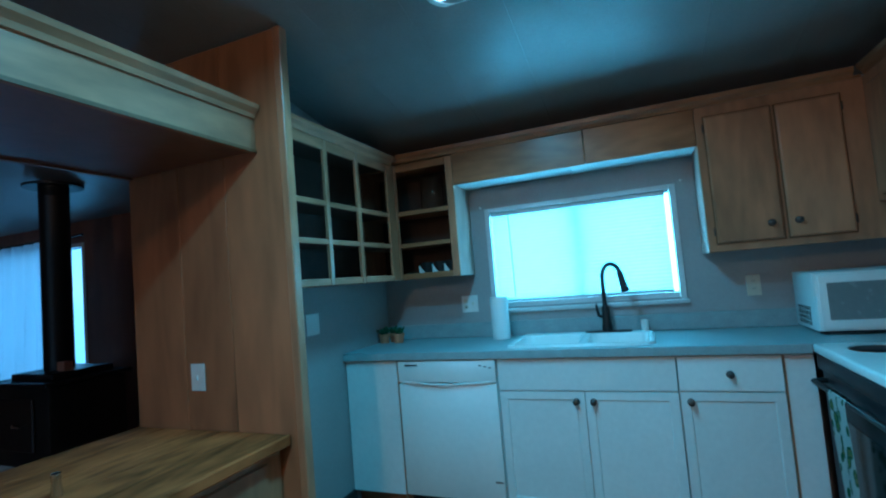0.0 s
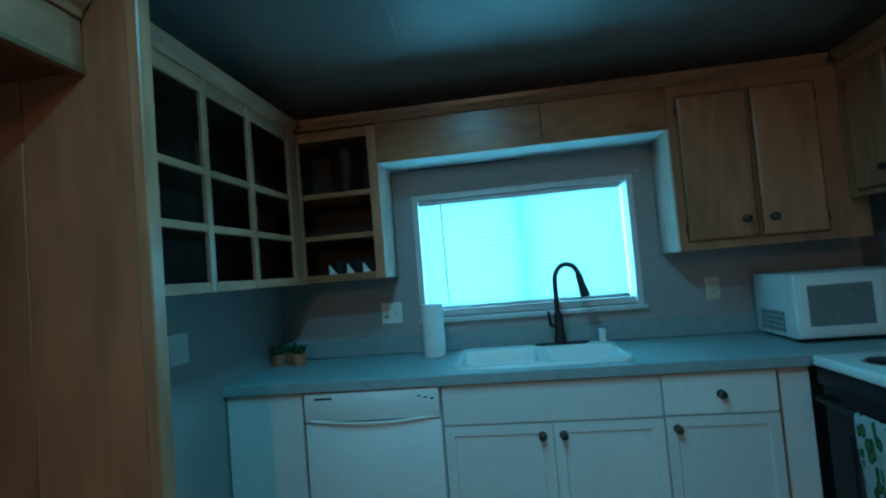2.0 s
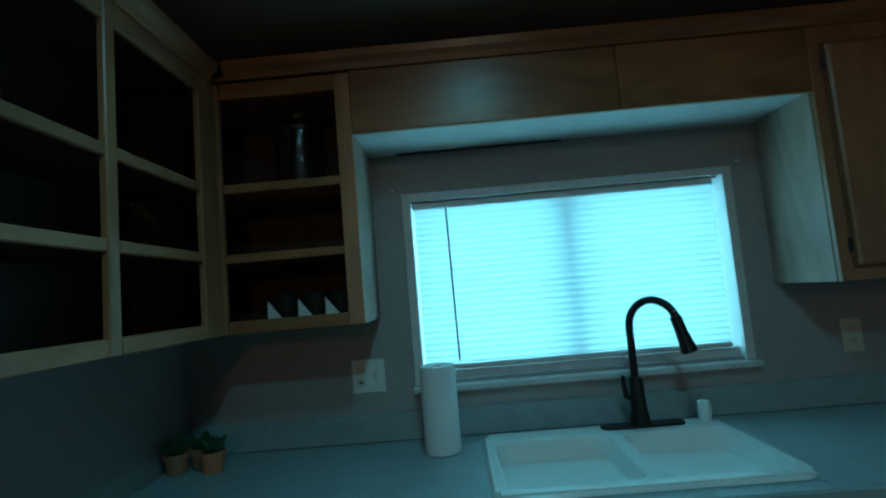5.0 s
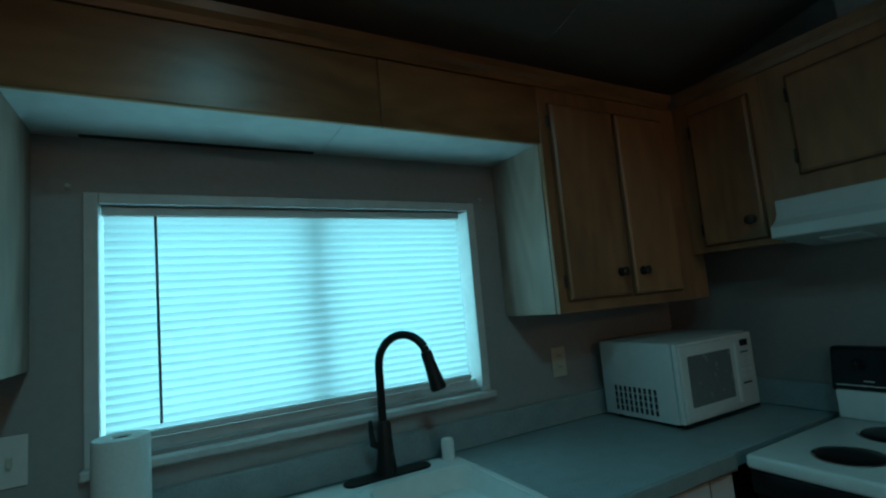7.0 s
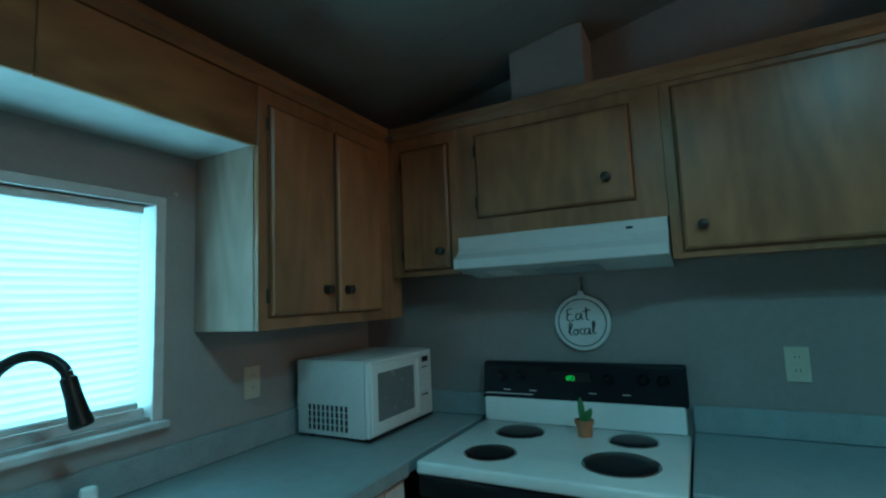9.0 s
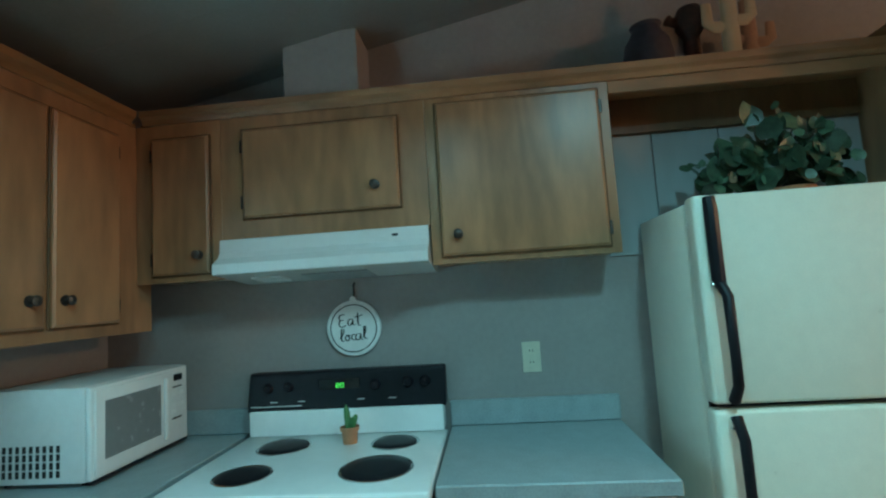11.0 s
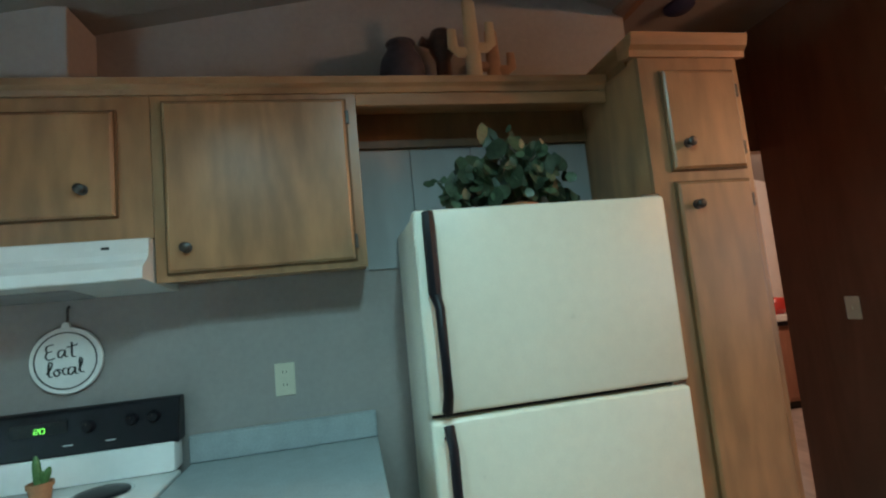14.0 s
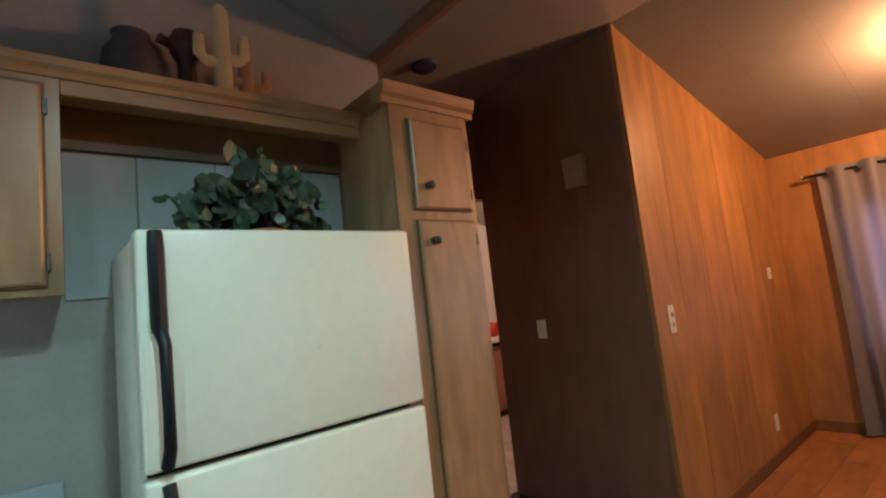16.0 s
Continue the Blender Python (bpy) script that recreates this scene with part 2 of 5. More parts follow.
def lathe(profile, at, axis="z", steps=24):
    """Turns a profile of (radius, height) round an axis through at."""
    bm = bmesh.new()
    rings = []
    for r, h in profile:
        ring = []
        for i in range(steps):
            a = 2 * math.pi * i / steps
            u, v = r * math.cos(a), r * math.sin(a)
            co = {"z": (u, v, h), "x": (h, u, v), "y": (u, h, v)}[axis]
            ring.append(bm.verts.new(Vector(co) + Vector(at)))
        rings.append(ring)
    for a, b in zip(rings, rings[1:]):
        for i in range(steps):
            bm.faces.new((a[i], a[(i + 1) % steps], b[(i + 1) % steps], b[i]))
    if profile[0] != profile[-1]:
        for ring in (rings[0], rings[-1]):
            bm.faces.new(ring)
    bmesh.ops.remove_doubles(bm, verts=bm.verts, dist=1e-5)
    return bm


def tube(points, radii, steps=12):
    bm = bmesh.new()
    pts = [Vector(p) for p in points]
    if not isinstance(radii, (list, tuple)):
        radii = [radii] * len(pts)
    rings, side = [], None
    for i, p in enumerate(pts):
        d = (pts[min(i + 1, len(pts) - 1)] - pts[max(i - 1, 0)]).normalized()
        if side is None:
            side = d.orthogonal().normalized()
        side = (side - d * side.dot(d)).normalized()
        up = d.cross(side)
        rings.append([bm.verts.new(p + radii[i] * (math.cos(2 * math.pi * k / steps) * side + math.sin(2 * math.pi * k / steps) * up)) for k in range(steps)])
    for a, b in zip(rings, rings[1:]):
        for k in range(steps):
            bm.faces.new((a[k], a[(k + 1) % steps], b[(k + 1) % steps], b[k]))
    bm.faces.new(rings[0])
    bm.faces.new(rings[-1])
    return bm


def prism(outline, axis, lo, hi, bevel=0.0):
    """Extrudes an outline along an axis. outline: (a, b) with the other two axes in order."""
    bm = bmesh.new()
    def at(a, b, c):
        return {"x": (c, a, b), "y": (a, c, b), "z": (a, b, c)}[axis]
    f = bm.faces.new([bm.verts.new(at(a, b, lo)) for a, b in outline])
    ext = bmesh.ops.extrude_face_region(bm, geom=[f])
    bmesh.ops.translate(bm, verts=[v for v in ext["geom"] if isinstance(v, bmesh.types.BMVert)], vec=at(0, 0, hi - lo))
    bmesh.ops.recalc_face_normals(bm, faces=bm.faces)
    if bevel:
        bmesh.ops.bevel(bm, geom=bm.edges[:], offset=bevel, segments=1, affect="EDGES")
    return bm


def knob(parent, at, axis, sign):
    """A turned pull knob on a rosette; axis and sign: the way it points."""
    prof = [(0.0, 0), (0.017, 0), (0.017, 0.003), (0.007, 0.005), (0.006, 0.014), (0.012, 0.017), (0.0155, 0.021), (0.0155, 0.026), (0.010, 0.030), (0, 0.031)]
    part("knob", lathe([(r, h * sign) for r, h in prof], at, axis, 18), PEWTER, parent, "dark pewter knob", smooth=True)


def slab_door(parent, face, at, a0, a1, z0, z1, mat, out):
    """A flat cabinet door with a routed lip. face: 'x' or 'y' is the way it faces, at: its back, out: signed thickness."""
    bm = block(at, at + out, a0, a1, z0, z1) if face == "x" else block(a0, a1, at, at + out, z0, z1)
    bm.faces.ensure_lookup_table()
    k = 0 if face == "x" else 1
    front = [f for f in bm.faces if abs(f.calc_center_median()[k] - (at + out)) < 1e-5]
    bmesh.ops.inset_region(bm, faces=front, thickness=0.014, depth=0.0)
    for f in front:
        for v in f.verts:
            v.co[k] += out * 0.28
    bmesh.ops.bevel(bm, geom=[e for e in bm.edges if e.calc_length() > 0.05], offset=0.0022, segments=1, affect="EDGES")
    door = part("door", bm, mat, parent)
    g = 0.007
    lip = block(at, at + out * 0.45, a0 - g, a1 + g, z0 - g, z1 + g, 0.002) if face == "x" else block(a0 - g, a1 + g, at, at + out * 0.45, z0 - g, z1 + g, 0.002)
    part("lip", lip, MAPLE_EDGE, door, "dark routed lip")
    return door


# ---- the large structure ----
NW, EW, WX, SY = 3.712, 2.02, -7.2, -3.19
WLX = -1.64
PROFILE = [(3.95, 2.165), (1.0, 2.765), (0.43, 2.575), (-0.83, 2.86), (-3.4, 2.25)]


def ceiling_z(y):
    for (ya, za), (yb, zb) in zip(PROFILE, PROFILE[1:]):
        if yb <= y <= ya:
            return za + (zb - za) * (ya - y) / (ya - yb)
    return PROFILE[0][1]


def build_ceiling():
    """Long ceiling panels with open joints between them, in one mesh."""
    bm = bmesh.new()
    x = WX - 0.2
    while x < 5.2:
        x1 = min(x + 0.406, 5.2)
        vs = []
        for dz in (0.0, 0.02):
            for y, z in PROFILE:
                vs.append([bm.verts.new((xx, y, z + dz)) for xx in (x + 0.0006, x1 - 0.0006)])
        n = len(PROFILE)
        for i in range(n - 1):
            bm.faces.new((vs[i][0], vs[i][1], vs[i + 1][1], vs[i + 1][0]))
            bm.faces.new((vs[i][0], vs[i + 1][0], vs[n + i + 1][0], vs[n + i][0]))
            bm.faces.new((vs[i][1], vs[n + i][1], vs[n + i + 1][1], vs[i + 1][1]))
        x = x1
    for y, z in zip(PROFILE, PROFILE[1:]):
        (ya, za), (yb, zb) = y, z
        bm.faces.new([bm.verts.new(c) for c in ((WX - 0.2, ya, za + 0.022), (5.2, ya, za + 0.022), (5.2, yb, zb + 0.022), (WX - 0.2, yb, zb + 0.022))])
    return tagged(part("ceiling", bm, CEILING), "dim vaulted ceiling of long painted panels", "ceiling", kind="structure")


build_ceiling()
tagged(part("ceiling_trim", prism([(0.385, 2.583), (0.39, 2.570), (0.43, 2.561), (0.475, 2.576), (0.48, 2.590), (0.43, 2.574)], "x", WX, EW + 0.1), material("ceiling_trim_wood", (0.22, 0.115, 0.08), 0.5, grain=(0.3, 1, 1), stain=0.15, scale=20)),
       "narrow brown wood strip along the ceiling seam", "trim", kind="structure")


def wall(name, bm, mat, label):
    return tagged(part(name, bm, mat), label, "wall", kind="structure")


# floor slab under the planks
tagged(box("subfloor", WX - 0.2, 5.2, -3.5, 4.0, -0.12, -0.012, TOEKICK, bevel=0), "dark underlay beneath the planks", "floor", kind="structure")

# north wall with the kitchen window and the living room window
W0, W1, WZ0, WZ1 = -0.185, 0.94, 1.105, 1.745
LW0, LW1, LZ0, LZ1 = -6.4, -4.42, 0.55, 2.0
TH = 0.13
wall("wall_north", merge(
    block(LW1, W0, NW, NW + TH, 0, 2.28), block(W1, 5.2, NW, NW + TH, 0, 2.28),
    block(W0, W1, NW, NW + TH, 0, WZ0), block(W0, W1, NW, NW + TH, WZ1, 2.28),
    block(WX - 0.2, LW0, NW, NW + TH, 0, 2.28), block(LW0, LW1, NW, NW + TH, 0, LZ0), block(LW0, LW1, NW, NW + TH, LZ1, 2.28)), WALL,
    "greige painted wall around the sink window")
# panelling on the living room's part of the north wall
lp = thing("wall_panelling_living", (-4.4, NW - 0.012, 0), "dark reddish wood panelling behind the stove", "wall", kind="structure")
for a, b, c, e in ((WX, LW0, 0, 2.28), (LW1, -3.4, 0, 2.28), (-3.397, -2.5, 0, 2.28), (-2.497, WLX - 0.003, 0, 2.28), (LW0, LW1, 0, LZ0), (LW0, LW1, LZ1, 2.28)):
    box("panel", a, b, NW - 0.012, NW - 0.002, c, e, DARK_PANEL, lp, 0.001)
# east wall, gabled, ending at the hallway
wall("wall_east", prism([(0.43, 0), (3.712, 0), (3.712, 2.215), (1.0, 2.772), (0.43, 2.582)], "x", EW, EW + 0.1), WARM_LIT_WALL,
     "greige painted gable wall above the cabinets")
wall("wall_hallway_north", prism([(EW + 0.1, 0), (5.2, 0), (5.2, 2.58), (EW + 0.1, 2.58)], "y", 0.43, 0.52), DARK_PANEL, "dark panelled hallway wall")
# dark wall along the hallway, and the panelled wall of the south room
YD, XC, XE = -0.832, 1.482, 2.66
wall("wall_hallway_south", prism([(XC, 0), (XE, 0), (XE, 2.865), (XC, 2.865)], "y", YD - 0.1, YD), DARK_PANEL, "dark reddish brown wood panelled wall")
orange = wall("wall_south_room", prism([(YD - 0.1, 0), (YD - 0.1, 2.84), (-3.2, 2.30), (-3.2, 0)], "x", XC + 0.006, XC + 0.1), PANEL,
              "honey orange wood panelled wall lit by a warm lamp")
wall("wall_back_room_west", prism([(YD - 0.1, 0), (YD - 0.1, 2.84), (-3.2, 2.30), (-3.2, 0)], "x", XE - 0.1, XE), WALL, "pale wall of the back room")
wall("wall_east_outer", block(5.1, 5.2, -3.4, 3.9, 0, 2.8), WALL, "pale far wall of the back room")
wall("wall_west", block(WX - 0.1, WX, -3.4, 3.9, 0, 2.8), DARK_PANEL, "dark panelled far wall of the living room")
# south wall with the curtained window and an unseen opening added for fill light
SW0, SW1, SZ0, SZ1 = -0.75, 0.98, 0.66, 1.80
UW0, UW1, UZ0, UZ1 = -3.0, -0.9, 0.8, 2.05
wall("wall_south", merge(block(SW1, 5.2, SY - TH, SY, 0, 2.6), block(SW0, SW1, SY - TH, SY, 0, SZ0), block(SW0, SW1, SY - TH, SY, SZ1, 2.6),
     block(UW1, SW0, SY - TH, SY, 0, 2.6), block(UW0, UW1, SY - TH, SY, 0, UZ0), block(UW0, UW1, SY - TH, SY, UZ1, 2.6),
     block(WX - 0.1, UW0, SY - TH, SY, 0, 2.6)), PANEL, "orange wood panelled end wall")
# west block between kitchen and living room
wall("wall_kitchen_west", block(WLX + 0.012, -1.02, 2.262, NW, 0, 2.52), WALL, "blue-grey painted wall beside the dishwasher")
wall("wall_living_side", block(WLX, WLX + 0.01, 2.236, NW, 0, 2.52), DARK_PANEL, "dark panelled side of the partition")

# panelled end of the partition, three boards and a corner post
end = thing("partition_end", (-1.13, 2.236, 0), "knotty maple panelled end of a partition above the bar", "partition", kind="structure")
for a, b in ((WLX, -1.30), (-1.297, -1.0), (-0.997, -0.670)):
    box("panel", a, b, 2.22, 2.258, 0.0, 2.50, PARTITION, end, 0.003)
box("corner_post", -0.668, -0.630, 2.212, 2.262, 0.0, 2.50, MAPLE, end, 0.004, "light maple corner trim")

# bar below and box beam above the pass-through
bar = thing("bar_counter", (-1.18, 1.0, 0), "built-in bar with a worn wood plank top", "bar counter", kind="structure")
for i in range(5):
    a = -1.64 + i * 0.184
    box("plank", a + 0.001, a + 0.183, -0.4, 2.216, 0.69, 0.724, BUTCHER, bar, 0.003)
box("edge", -0.719, -0.70, -0.4, 2.214, 0.682, 0.728, BUTCHER, bar, 0.006)
box("base", -1.58, -0.76, -0.38, 2.21, 0, 0.688, MAPLE, bar, 0.003)
for i in range(4):
    box("base_panel", -0.758, -0.745, 1.62 - 0.56 * i, 2.12 - 0.56 * i, 0.08, 0.64, MAPLE, bar, 0.005)
beam = thing("box_beam", (-1.2, 1.0, 1.96), "boxed maple beam with crown moulding over the pass-through", "beam", kind="structure")
box("fascia", -0.822, -0.80, -0.8, 2.216, 1.955, 2.12, MAPLE_Y, beam, 0.002)
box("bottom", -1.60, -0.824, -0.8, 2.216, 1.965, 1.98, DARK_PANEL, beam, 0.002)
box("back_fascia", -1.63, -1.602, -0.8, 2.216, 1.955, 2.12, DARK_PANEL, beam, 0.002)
part("crown", prism([(-0.80, 2.105), (-0.79, 2.105), (-0.785, 2.125), (-0.765, 2.145), (-0.76, 2.165), (-0.80, 2.165)], "y", -0.8, 2.21), MAPLE_Y, beam)
box("top", -1.62, -0.802, -0.8, 2.216, 2.122, 2.14, MAPLE_Y, beam, 0.002)
box("strip", -0.80, -0.794, -0.8, 2.216, 1.953, 1.968, MAPLE_EDGE, beam, 0.001)

# ---- kitchen: windows ----
win = thing("window_1", (0.38, NW, WZ0), "white framed slider window with closed white blinds", "window", kind="structure")
F0, F1 = NW - 0.014, NW + 0.10
box("window_frame", W0 - 0.028, W0 + 0.004, F0, F1, WZ0 - 0.01, WZ1 + 0.03, WHITE_TRIM, win, 0.002, "left jamb")
box("window_frame", W1 - 0.004, W1 + 0.028, F0, F1, WZ0 - 0.01, WZ1 + 0.03, WHITE_TRIM, win, 0.002)
box("window_frame", W0 + 0.005, W1 - 0.005, F0, F1, WZ1, WZ1 + 0.03, WHITE_TRIM, win, 0.002)
box("window_sill", W0 - 0.035, W1 + 0.04, NW - 0.035, F1, WZ0 - 0.035, WZ0 - 0.012, WHITE_TRIM, win, 0.004)
box("sash", W0 + 0.005, W1 - 0.005, NW + 0.03, NW + 0.07, WZ0 - 0.011, WZ0 + 0.03, WHITE_TRIM, win, 0.003)
box("sash", 0.355, 0.405, NW + 0.06, NW + 0.10, WZ0 + 0.03, WZ1, WHITE_TRIM, win, 0.003, "meeting stile")
for a, b in ((W0 + 0.006, 0.354), (0.406, W1 - 0.006)):
    pane = box("pane", a, b, NW + 0.078, NW + 0.082, WZ0 + 0.031, WZ1 - 0.002, GLASS, win, 0)
    pane.visible_shadow = False
blinds = thing("window_blind", (0.38, NW + 0.03, WZ1), "closed white horizontal mini blind in the sink window", "blind")
box("headrail", W0 + 0.008, W1 - 0.03, NW + 0.005, NW + 0.035, WZ1 - 0.028, WZ1 - 0.002, WHITE_TRIM, blinds, 0.003)
slat_me = None
for i in range(26):
    z = WZ1 - 0.04 - i * 0.0220
    bm = bmesh.new()
    vs = [[bm.verts.new((x, NW + 0.020 + 0.0095 * (k - 1) * 0.62 + (0.0015 if k == 1 else 0), 0.0123 * (k - 1) * -1)) for x in (W0 + 0.012, W1 - 0.034)] for k in range(3)]
    for a, b in zip(vs, vs[1:]):
        bm.faces.new((a[0], a[1], b[1], b[0]))
    if slat_me is None:
        slat_me = bpy.data.meshes.new("slat")
        bm.to_mesh(slat_me)
        slat_me.materials.append(SLAT)
    bm.free()
    ob = new("slat", slat_me)
    ob.parent = blinds
    ob.location = Vector((0, 0, z)) - blinds.location
box("bottom_rail", W0 + 0.01, W1 - 0.032, NW + 0.008, NW + 0.03, WZ0 + 0.032, WZ0 + 0.05, WHITE_TRIM, blinds, 0.004)
part("wand", tube([(-0.055, NW - 0.002, WZ1 - 0.03), (-0.05, NW - 0.004, 1.17)], 0.0035, 8), PEWTER, blinds, "thin dark tilt wand", smooth=True)
for x in (-0.245, 1.0):
    part("curtain_bracket", lathe([(0, 0), (0.008, 0), (0.006, -0.012), (0, -0.014)], (x, NW, 1.79), "y", 10), WHITE_TRIM)
for ob in [o for o in scene.objects if o.name.startswith("curtain_bracket")]:
    tagged(ob, "small white screw of an old curtain bracket", "bracket", "curtain brackets over the sink")

# ---- kitchen: base units along the north wall ----
FY = 3.13


def bead_door(parent, name, x0, x1, z0, z1, inset=0.055):
    bm = block(x0, x1, FY - 0.020, FY - 0.001, z0, z1)
    bm.faces.ensure_lookup_table()
    front = [f for f in bm.faces if abs(f.calc_center_median().y - (FY - 0.020)) < 1e-5]
    if inset:
        bmesh.ops.inset_region(bm, faces=front, thickness=inset, depth=0)
        bmesh.ops.inset_region(bm, faces=front, thickness=0.007, depth=0)
        for f in front:
            for v in f.verts:
                v.co.y += 0.006
    return part(name, bm, WHITE, parent)


def base_unit(x0, x1, label):
    u = thing("base_cabinet", ((x0 + x1) / 2, FY + 0.28, 0), label, "cabinet", "white base cabinets")
    box("carcass", x0 + 0.0015, x1 - 0.0015, FY, NW - 0.004, 0.09, 0.868, WHITE, u, 0.001)
    box("toe_kick", x0, x1, FY + 0.06, FY + 0.08, 0.0, 0.089, MAPLE_X, u, 0, "bare wood toe board")
    return u


end_unit = base_unit(-1.018, -0.656, "plain white end panel beside the dishwasher")
bead_door(end_unit, "panel", -1.01, -0.66, 0.095, 0.864, 0)
sink_unit = base_unit(-0.046, 0.843, "white sink base cabinet with two doors and a false front")
bead_door(sink_unit, "false_front", -0.040, 0.839, 0.703, 0.862, 0)
d = bead_door(sink_unit, "door", -0.040, 0.404, 0.10, 0.694)
knob(d, (0.362, FY - 0.02, 0.646), "y", -1)
d = bead_door(sink_unit, "door", 0.409, 0.839, 0.10, 0.694)
knob(d, (0.447, FY - 0.02, 0.646), "y", -1)
drawer_unit = base_unit(0.843, 1.275, "white base cabinet with a drawer over a door")
d = bead_door(drawer_unit, "drawer_front", 0.848, 1.270, 0.706, 0.862, 0)
knob(d, (1.063, FY - 0.02, 0.78), "y", -1)
d = bead_door(drawer_unit, "door", 0.848, 1.270, 0.10, 0.697)
knob(d, (0.889, FY - 0.02, 0.652), "y", -1)
corner_unit = base_unit(1.275, 1.395, "white corner filler panel beside the stove")
box("panel", 1.283, 1.392, FY - 0.012, FY - 0.001, 0.095, 0.85, WHITE, corner_unit, 0.001)
box("edge_strip", 1.276, 1.282, FY - 0.016, FY - 0.001, 0.095, 0.866, MAPLE, corner_unit, 0.001, "bare wood strip")

box("filler_strip", -0.6555, -0.6505, FY - 0.024, FY - 0.001, 0.0, 0.866, MAPLE, end_unit, 0.001, "bare wood strip")
tagged(box("baseboard", -1.0175, -1.005, 2.266, 3.125, 0.0, 0.095, TOEKICK, bevel=0.003), "black vinyl baseboard at the blue-grey wall", "baseboard", kind="structure")

dish = thing("dishwasher", (-0.35, 3.4, 0), "white built-in dishwasher with a curved pull handle", "dishwasher")
box("tub", -0.65, -0.05, FY, NW - 0.01, 0.09, 0.866, WHITE, dish, 0.002)
box("door", -0.648, -0.052, FY - 0.028, FY - 0.001, 0.10, 0.735, ENAMEL, dish, 0.006, seg=2)
box("control_panel", -0.648, -0.052, FY - 0.032, FY - 0.001, 0.742, 0.864, ENAMEL, dish, 0.006, seg=2)
part("handle", tube([(-0.62 + 0.54 * i / 14, FY - 0.030 - 0.010 * math.sin(math.pi * i / 14), 0.746 - 0.014 * math.sin(math.pi * i / 14)) for i in range(15)], 0.006, 10), ENAMEL, dish, smooth=True)
box("badge", -0.60, -0.52, FY - 0.0335, FY - 0.0325, 0.836, 0.844, BLACK, dish, 0)
for i in range(3):
    box("indicator", -0.145 + i * 0.028, -0.130 + i * 0.028, FY - 0.0335, FY - 0.0325, 0.832 - 0.006 * i, 0.838 - 0.006 * i, BLACK, dish, 0)
box("latch_mark", -0.105, -0.06, FY - 0.0295, FY - 0.0285, 0.205, 0.213, PEWTER, dish, 0)
box("toe_grille", -0.65, -0.05, FY + 0.05, FY + 0.07, 0, 0.089, BLACK, dish, 0)

# worktop in two runs, with a hole for the sink
CT = 0.915
SX0, SX1, SY0, SY1 = 0.0, 0.77, 3.15, 3.63
top = thing("worktop", (0.4, 3.4, 0.87), "grey laminate worktop with a worn front edge and backsplash", "worktop")
part("slab", merge(block(-1.018, SX0 + 0.02, 3.10, NW - 0.003, 0.872, CT, 0.003), block(SX1 - 0.02, EW - 0.003, 3.10, NW - 0.003, 0.872, CT, 0.003),
     block(SX0 + 0.02, SX1 - 0.02, 3.10, SY0 + 0.02, 0.872, CT), block(SX0 + 0.02, SX1 - 0.02, SY1 - 0.02, NW - 0.003, 0.872, CT)), COUNTER, top)
box("front_edge", -1.018, 1.385, 3.092, 3.0995, 0.872, CT - 0.001, COUNTER, top, 0.002)
box("edge_strip", -1.018, 1.385, 3.094, 3.12, 0.868, 0.8715, COUNTER_EDGE, top, 0)
box("backsplash", -1.018, EW - 0.003, NW - 0.022, NW - 0.002, CT + 0.001, 1.012, COUNTER, top, 0.004)
box("side_splash", EW - 0.022, EW - 0.003, 3.08, NW - 0.023, CT + 0.001, 1.012, COUNTER, top, 0.004)
etop = thing("worktop", (1.72, 1.95, 0.87), "short grey laminate worktop between stove and fridge", "worktop")
box("slab", 1.43, EW - 0.003, 1.66, 2.292, 0.872, CT, COUNTER, etop, 0.004)
box("backsplash", EW - 0.022, EW - 0.002, 1.66, 2.292, CT + 0.001, 1.008, COUNTER, etop, 0.004)
ecab = thing("base_cabinet", (1.75, 1.95, 0), "white base cabinet under the short worktop", "cabinet", "white base cabinets")
box("carcass", 1.48, EW - 0.003, 1.665, 2.29, 0.09, 0.868, WHITE, ecab, 0.001)
box("door", 1.46, 1.479, 1.68, 2.27, 0.10, 0.86, WHITE, ecab, 0.004)
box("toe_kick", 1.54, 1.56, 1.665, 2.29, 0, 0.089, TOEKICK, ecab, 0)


def rounded(x0, x1, y0, y1, r, n=5):
    pts = []
    for cx, cy, a0 in ((x1 - r, y1 - r, 0), (x0 + r, y1 - r, 90), (x0 + r, y0 + r, 180), (x1 - r, y0 + r, 270)):
        for i in range(n + 1):
            a = radians(a0 + 90 * i / n)
            pts.append((cx + r * math.cos(a), cy + r * math.sin(a)))
    return pts


def bowl(x0, x1, y0, y1):
    """A sink bowl with rounded walls, open above."""
    bm = bmesh.new()
    rings = []
    for inset, z, r in ((-0.016, 0.931, 0.05), (0.0, 0.930, 0.045), (0.006, 0.920, 0.045), (0.014, 0.80, 0.05), (0.03, 0.765, 0.05), (0.07, 0.758, 0.04)):
        rings.append([bm.verts.new((x, y, z)) for x, y in rounded(x0 + inset, x1 - inset, y0 + inset, y1 - inset, r)])
    for a, b in zip(rings, rings[1:]):
        for i in range(len(a)):
            bm.faces.new((a[i], a[(i + 1) % len(a)], b[(i + 1) % len(a)], b[i]))
    bm.faces.new(rings[-1])
    return bm


sink = thing("double_sink", (0.385, 3.39, 0.916), "white enamel double bowl drop-in sink in the worktop", "sink")
BW = ((0.035, 0.385), (0.425, 0.745))
for a, b in BW:
    part("bowl", bowl(a, b, 3.185, 3.54), ENAMEL, sink, smooth=True)


